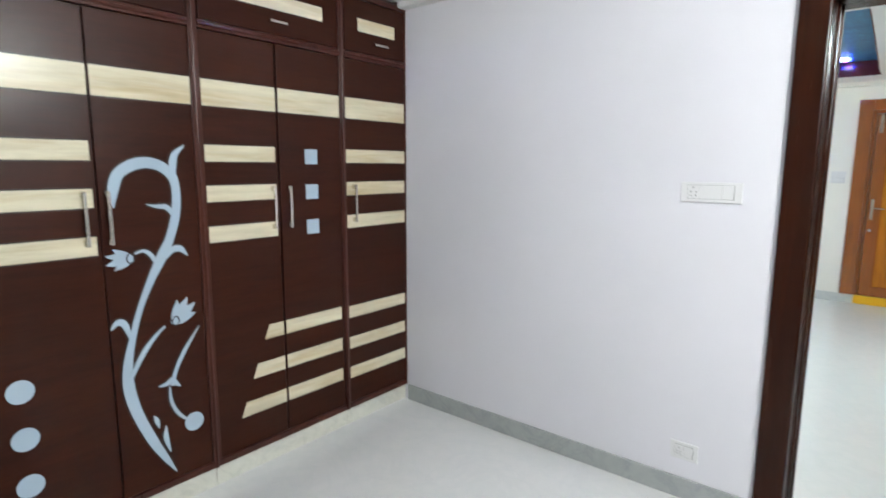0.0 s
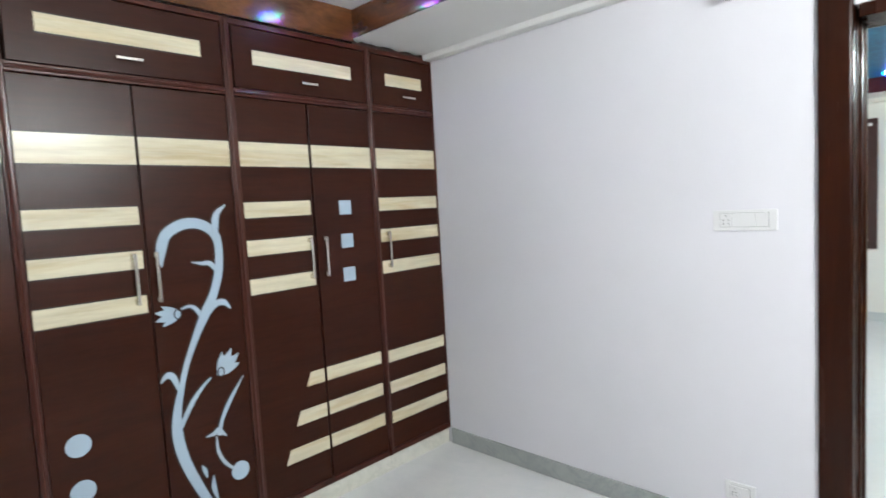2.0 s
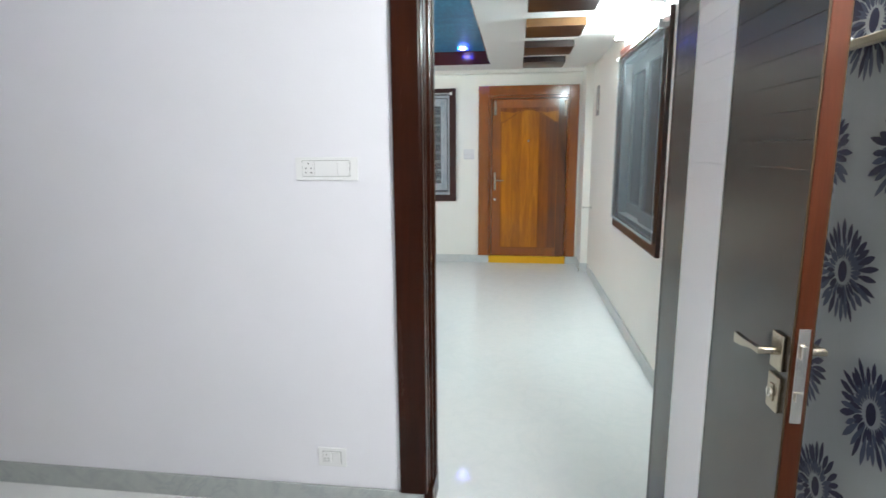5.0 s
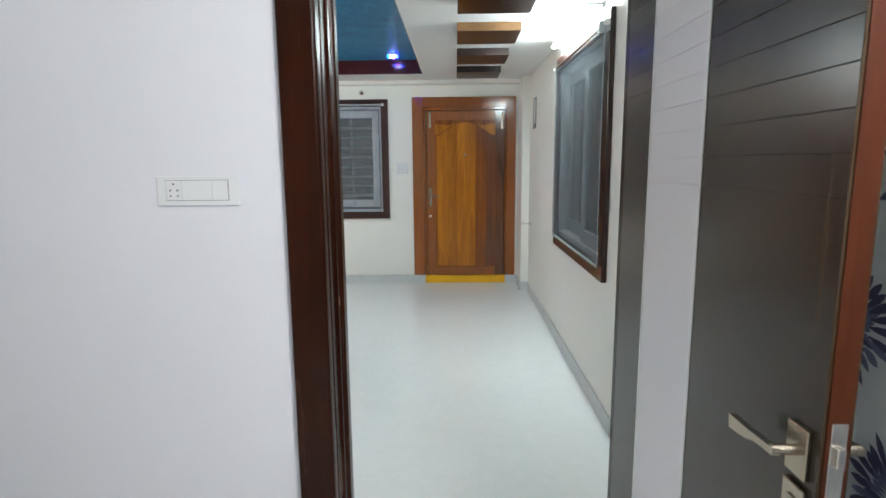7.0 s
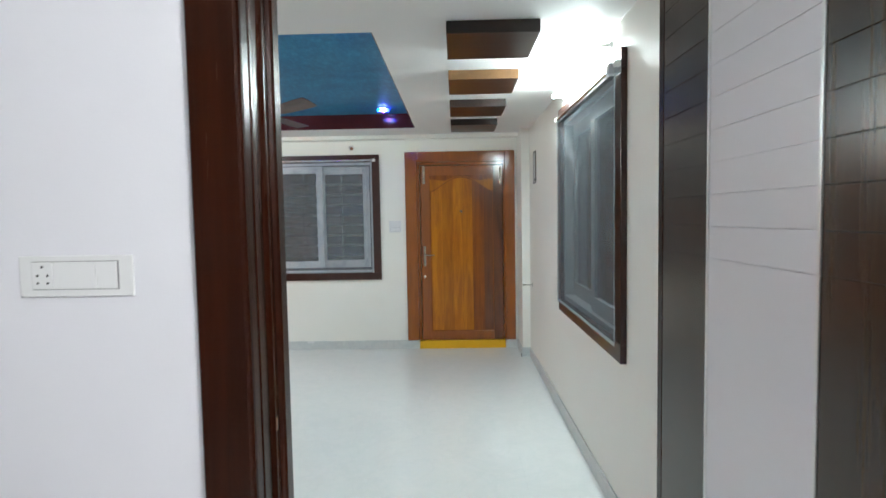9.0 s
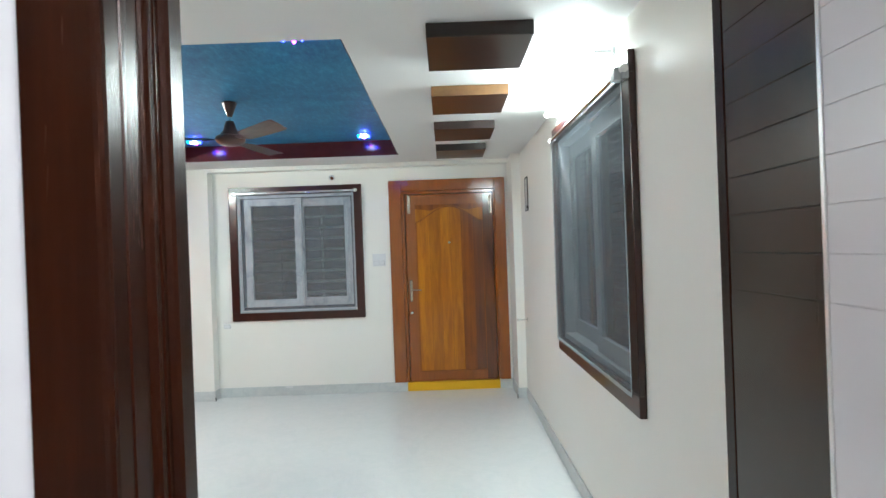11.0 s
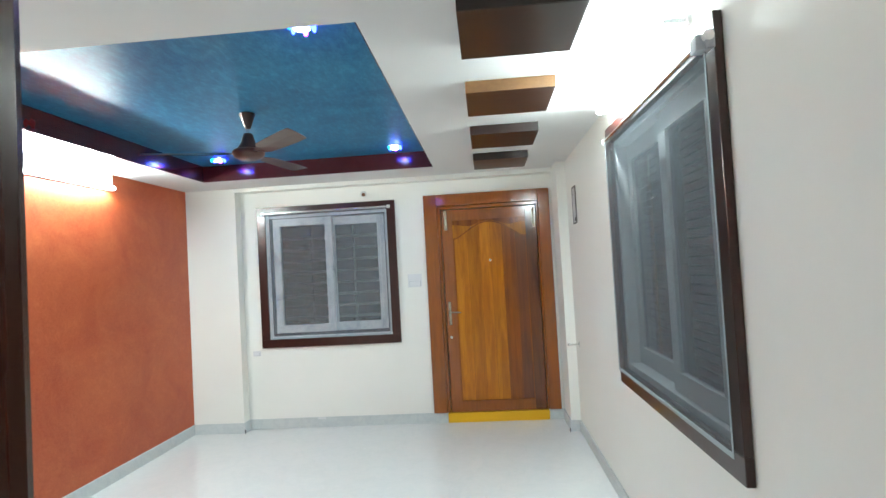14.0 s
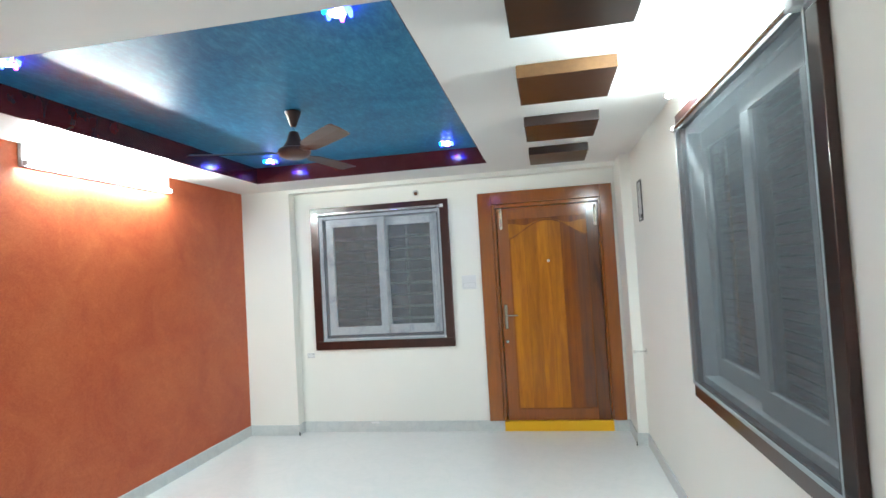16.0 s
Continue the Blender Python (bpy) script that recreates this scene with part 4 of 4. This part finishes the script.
for x, z0, z1 in ((0.165, 1.90, 2.085), (1.035, 1.88, 2.06)):
    bm = add_box(bmesh.new(), (x - 0.014, x + 0.014), (LY - 0.010, LY - 0.0062), (z0, z1), 0.001)
    add_rod(bm, (x, LY - 0.017, z0 + 0.01), (x, LY - 0.017, z1 + 0.015), 0.007, 10)
    part("tower_bolt", bm, BRASS, leaf, "brass tower bolt")
tagged(box("threshold", (0.090, 1.080), (HY1 - 0.02, HY1 + 0.19), (0.0, 0.092), YELLOW, None, 0.004), "door threshold painted turmeric yellow", "threshold", "", "structure")

# ---- hall wall fittings ----
X = HX1
vent = thing("framed_panel", (X, 7.42, 1.84), "small grey framed panel high on the white wall", "wall panel")
ring("frame", "x", (X - 0.008, X - 0.0005), (7.33, 7.50), (1.835, 2.15), 0.012, HOLE, vent)
box("face", (X - 0.0055, X - 0.0007), (7.3425, 7.4875), (1.8475, 2.1375), PLASTIC, vent, 0.001, "pale grey face")
box("latch", (X - 0.012, X - 0.0057), (7.35, 7.39), (1.856, 1.885), HOLE, vent, 0.001)
rod("knob", (X - 0.014, 7.415, 2.08), (X - 0.0057, 7.415, 2.08), 0.006, PLASTIC_GREY, vent)
stop = thing("door_stopper", (X, 7.62, 0.80), "small steel door stopper on the white wall", "door stopper")
rod("base", (X - 0.001, 7.62, 0.80), (X - 0.008, 7.62, 0.80), 0.024, STEEL, stop, 16)
rod("arm", (X - 0.008, 7.62, 0.80), (X - 0.085, 7.62, 0.80), 0.007, STEEL, stop)
rod("tip", (X - 0.085, 7.62, 0.80), (X - 0.10, 7.62, 0.80), 0.012, STEEL, stop)

# ---- ceiling blocks ----
for k, mat in enumerate((BEAM, BEAM_LIGHT, BEAM, BEAM)):
    far = 4.975 + 0.873 * k
    t = thing("ceiling_block", (0.71, far - 0.215, FALSE_HALL), "", "")
    box("body", (0.49, 0.93), (far - 0.43, far), (2.378, FALSE_HALL - 0.0005), mat, t, 0.002)
    box("edge_band", (0.491, 0.929), (far - 0.4325, far - 0.4303), (2.379, FALSE_HALL - 0.001), BEAM_EDGE if k == 1 else BEAM, t, 0)
    tagged(t, "lighter brown veneered block on the white ceiling" if k == 1 else "dark brown veneered block on the white ceiling", "ceiling block", "row of ceiling blocks")

# ---- ceiling fan ----
FX, FY = -0.925, 6.13
fan = thing("ceiling_fan", (FX, FY, UPPER_HALL), "bronze-brown three-blade ceiling fan hanging from the blue ceiling", "ceiling fan")
part("canopy", lathe(bmesh.new(), (FX, FY, UPPER_HALL), ((0.016, -0.10), (0.021, -0.088), (0.049, -0.012), (0.052, -0.004), (0.047, -0.0005))), FAN_DARK, fan, "dark conical canopy", True)
part("down_rod", add_rod(bmesh.new(), (FX, FY, UPPER_HALL - 0.15), (FX, FY, UPPER_HALL - 0.095), 0.009, 12), STEEL, fan)
part("upper_cover", lathe(bmesh.new(), (FX, FY, UPPER_HALL), ((0.075, -0.232), (0.068, -0.222), (0.046, -0.19), (0.036, -0.155), (0.028, -0.132), (0.015, -0.128))), FAN_DARK, fan, "", True)
part("motor", lathe(bmesh.new(), (FX, FY, UPPER_HALL), ((0.025, -0.300), (0.058, -0.296), (0.088, -0.282), (0.100, -0.262), (0.100, -0.246), (0.085, -0.233), (0.05, -0.228)), 36), FAN, fan, "glossy bronze motor housing", True)
for ang in (78, -42, 198):
    a = radians(ang)
    d, n = Vector((math.cos(a), math.sin(a))), Vector((-math.sin(a), math.cos(a)))
    bm = bmesh.new()
    rows = []
    for r, wd in ((0.10, 0.035), (0.16, 0.05), (0.20, 0.10), (0.36, 0.12), (0.52, 0.13), (0.61, 0.128), (0.625, 0.11)):
        row = []
        for s, up in ((-1, -1), (0, -0.2), (1, 1)):
            p = Vector((FX, FY)) + d * r + n * s * wd / 2
            h = UPPER_HALL - 0.262 - up * (0.019 if ang != 78 else 0.004) * min(1, (r - 0.08) * 8)
            row.append((p.x, p.y, h))
        rows.append([bm.verts.new(q) for q in row] + [bm.verts.new((q[0], q[1], q[2] + 0.003)) for q in row[::-1]])
    for r, q in zip(rows, rows[1:]):
        for k in range(6):
            bm.faces.new((r[k], r[(k + 1) % 6], q[(k + 1) % 6], q[k]))
    bm.faces.new(rows[0][::-1])
    bm.faces.new(rows[-1])
    part("blade", bm, FAN, fan, "", False)

# ---- lamps ----
def tube_light(x, y0, y1, z, facing, glow_mat, label, up=0.018, out=0.0):
    t = thing("tube_light", (x, (y0 + y1) / 2, z), label, "tube light", "tube lights")
    s = facing
    box("batten", (x, x + s * (0.028 - out * 0.3)), (y0, y1), (z - 0.018, z + up), PLASTIC, t, 0.003)
    h = 0.006 if not out else 0.003
    for y in (y0 + 0.012, y1 - 0.012):
        box("lamp_holder", (x + s * (0.0285 - out * 0.3), x + s * (0.062 + out)), (y - h, y + h), (z - (0.016 if not out else 0.009), z + (0.016 if not out else 0.009)), PLASTIC, t, 0.001)
    rod("tube", (x + s * (0.046 + out), y0 + 0.0225, z), (x + s * (0.046 + out), y1 - 0.0225, z), 0.013, glow_mat, t, 12)


# White batten runs up to the ceiling to imitate the tube's glow on the wall.
tube_light(HX0, 5.66, 6.95, 2.315, 1, GLOW_HALL, "lit white tube light on the orange wall, its glow drawn as a white panel above", 0.1205)
tube_light(HX1, 4.72, 5.92, 2.362, -1, GLOW_HALL_EAST, "lit white tube light above the netted window", out=0.034)
tube_light(BX1, 0.84, 2.04, 2.34, -1, GLOW_BED, "lit white tube light on the wallpapered wall")


GLOW_GREEN = glow("spot_green", (0.02, 0.9, 0.35), SPOT * 1.1)


def spot(x, y, z, label, colors=(GLOW_BLUE, GLOW_PINK, GLOW_BLUE, GLOW_CYAN, GLOW_BLUE, GLOW_BLUE)):
    t = thing("ceiling_spot", (x, y, z), label, "spot light", "coloured ceiling spots")
    part("rim", lathe(bmesh.new(), (x, y, z), ((0.036, -0.001), (0.062, -0.001), (0.060, -0.008), (0.038, -0.010), (0.036, -0.006)), 20), STEEL, t, "chrome rim")
    part("lens", add_rod(bmesh.new(), (x, y, z - 0.004), (x, y, z - 0.026), 0.016, 16, 0.034), GLOW_WHITE, t, "bright bluish-white lens")
    # Crystals glow themselves, enlarged to stand in for the lamp's coloured halo.
    for k in range(6):
        a = radians(60 * k + 30)
        c, s = math.cos(a), math.sin(a)
        bm = add_rod(bmesh.new(), (x + c * 0.050, y + s * 0.050, z - 0.0105), (x + c * 0.054, y + s * 0.054, z - 0.032), 0.013, 6, 0.006)
        part("crystal", bm, colors[k], t)


for x in (-1.72, -0.168):
    for y in (4.96, 7.33):
        spot(x, y, UPPER_HALL, "small lit spot with blue and magenta crystals in the blue ceiling")
for x, y in ((-1.70, 2.135),):
    spot(x, y, UPPER_BED, "small lit spot with blue and green crystals in the white ceiling", (GLOW_PINK, GLOW_PINK, GLOW_GREEN, GLOW_BLUE, GLOW_BLUE, GLOW_GREEN))

# ---- wallpaper wall ----
rail = thing("hook_rail", (BX1, 2.3, 1.74), "cream wall rail with hooks on blue-grey wallpaper", "hook rail")
part("rail", add_box(bmesh.new(), (BX1 - 0.03, BX1 - 0.0015), (1.95, 2.80), (1.735, 1.757), 0.004), BIRCH, rail)
for y in (2.05, 2.25, 2.45, 2.65):
    bm = bmesh.new()
    pts = [Vector((BX1 - 0.03 - 0.03 * math.sin(a), y, 1.757 + 0.03 - 0.03 * math.cos(a))) for a in np.linspace(0, 2.6, 7)]
    for p, q in zip(pts, pts[1:]):
        add_rod(bm, p, q, 0.005, 8)
    part("hook", bm, PLASTIC, rail, "", True)

rng = random.Random(4)
dark, soft = bmesh.new(), bmesh.new()


def petal(bm, centre, a, r0, r1, wd, lift):
    """One brushed petal with a blunt tip, flat on the wall."""
    d, n = Vector((math.cos(a), math.sin(a))), Vector((-math.sin(a), math.cos(a)))
    edge = [(0, 0.2), (0.35, 0.85), (0.6, 1.0), (0.85, 0.6), (1.0, 0.08)]
    edge += [(f, -g) for f, g in edge[::-1]]
    pts = [centre + d * (r0 + (r1 - r0) * f) + n * wd * g / 2 for f, g in edge]
    bm.faces.new([bm.verts.new((BX1 - lift, p.x, p.y)) for p in pts])


for row in range(-1, 6):
    z = 0.513 + 0.3205 * row
    for j in range(-4, 3):
        y = (2.616 if row % 2 == 0 else 2.427) + 0.345 * j
        if not (0.12 < z < 2.4 and y < 2.93):
            continue
        c = Vector((y, z))
        for k in range(30):
            a = 2 * math.pi * (k + rng.uniform(-0.25, 0.25)) / 30
            outer, lit = rng.uniform(0.115, 0.15), (a % 6.28) < 3.4 or k % 4 == 0
            petal(dark if lit else soft, c, a, rng.uniform(0.062, 0.075), outer, rng.uniform(0.016, 0.021), 0.0012)
            petal(soft if lit else dark, c, a + 0.1, 0.036, rng.uniform(0.07, 0.095), 0.014, 0.0008)
        ring_ = [dark.verts.new((BX1 - 0.0014, y + 0.02 * math.cos(t), z + 0.03 * math.sin(t))) for t in np.linspace(0, 2 * math.pi, 13)[:-1]]
        dark.faces.new(ring_)
tagged(part("wallpaper_print", dark, PRINT), "navy flower petals printed on the wallpaper", "wallpaper pattern", "", "structure")
tagged(part("wallpaper_print", soft, PRINT_SOFT), "faded navy flower petals printed on the wallpaper", "wallpaper pattern", "", "structure")

# ---- floor tiles ----
floor = thing("floor", (0, 0, 0), "polished pale grey-white marble floor in large tiles", "floor", "", "structure")
S = 0.8
cache = {}
def tile(x0, x1, y0, y1):
    key = (round(x1 - x0, 3), round(y1 - y0, 3))
    if key not in cache:
        bm = add_box(bmesh.new(), (0, key[0]), (0, key[1]), (-0.004, 0), 0.0002)
        me = bpy.data.meshes.new("tile")
        bmesh.ops.recalc_face_normals(bm, faces=bm.faces)
        bm.to_mesh(me)
        bm.free()
        me.materials.append(FLOOR)
        cache[key] = me
    ob = new("tile", cache[key])
    ob.location = (x0, y0, 0)
    ob.parent = floor
def cuts(lo, hi, start):
    c = [lo]
    v = start
    while v < hi - 0.02:
        if v > lo + 0.02:
            c.append(v)
        v += S
    return c + [hi]
for (x0, x1, y0, y1) in ((BX0, BX1, BY0, 3.15), (HX0 - 0.1, HX1, 3.151, HY1 + 0.2)):
    xs, ys = cuts(x0, x1, -3.1), cuts(y0, y1, -2.1)
    for a, b in zip(xs, xs[1:]):
        for c, d in zip(ys, ys[1:]):
            tile(a + 0.0002, b - 0.0002, c + 0.0002, d - 0.0002)
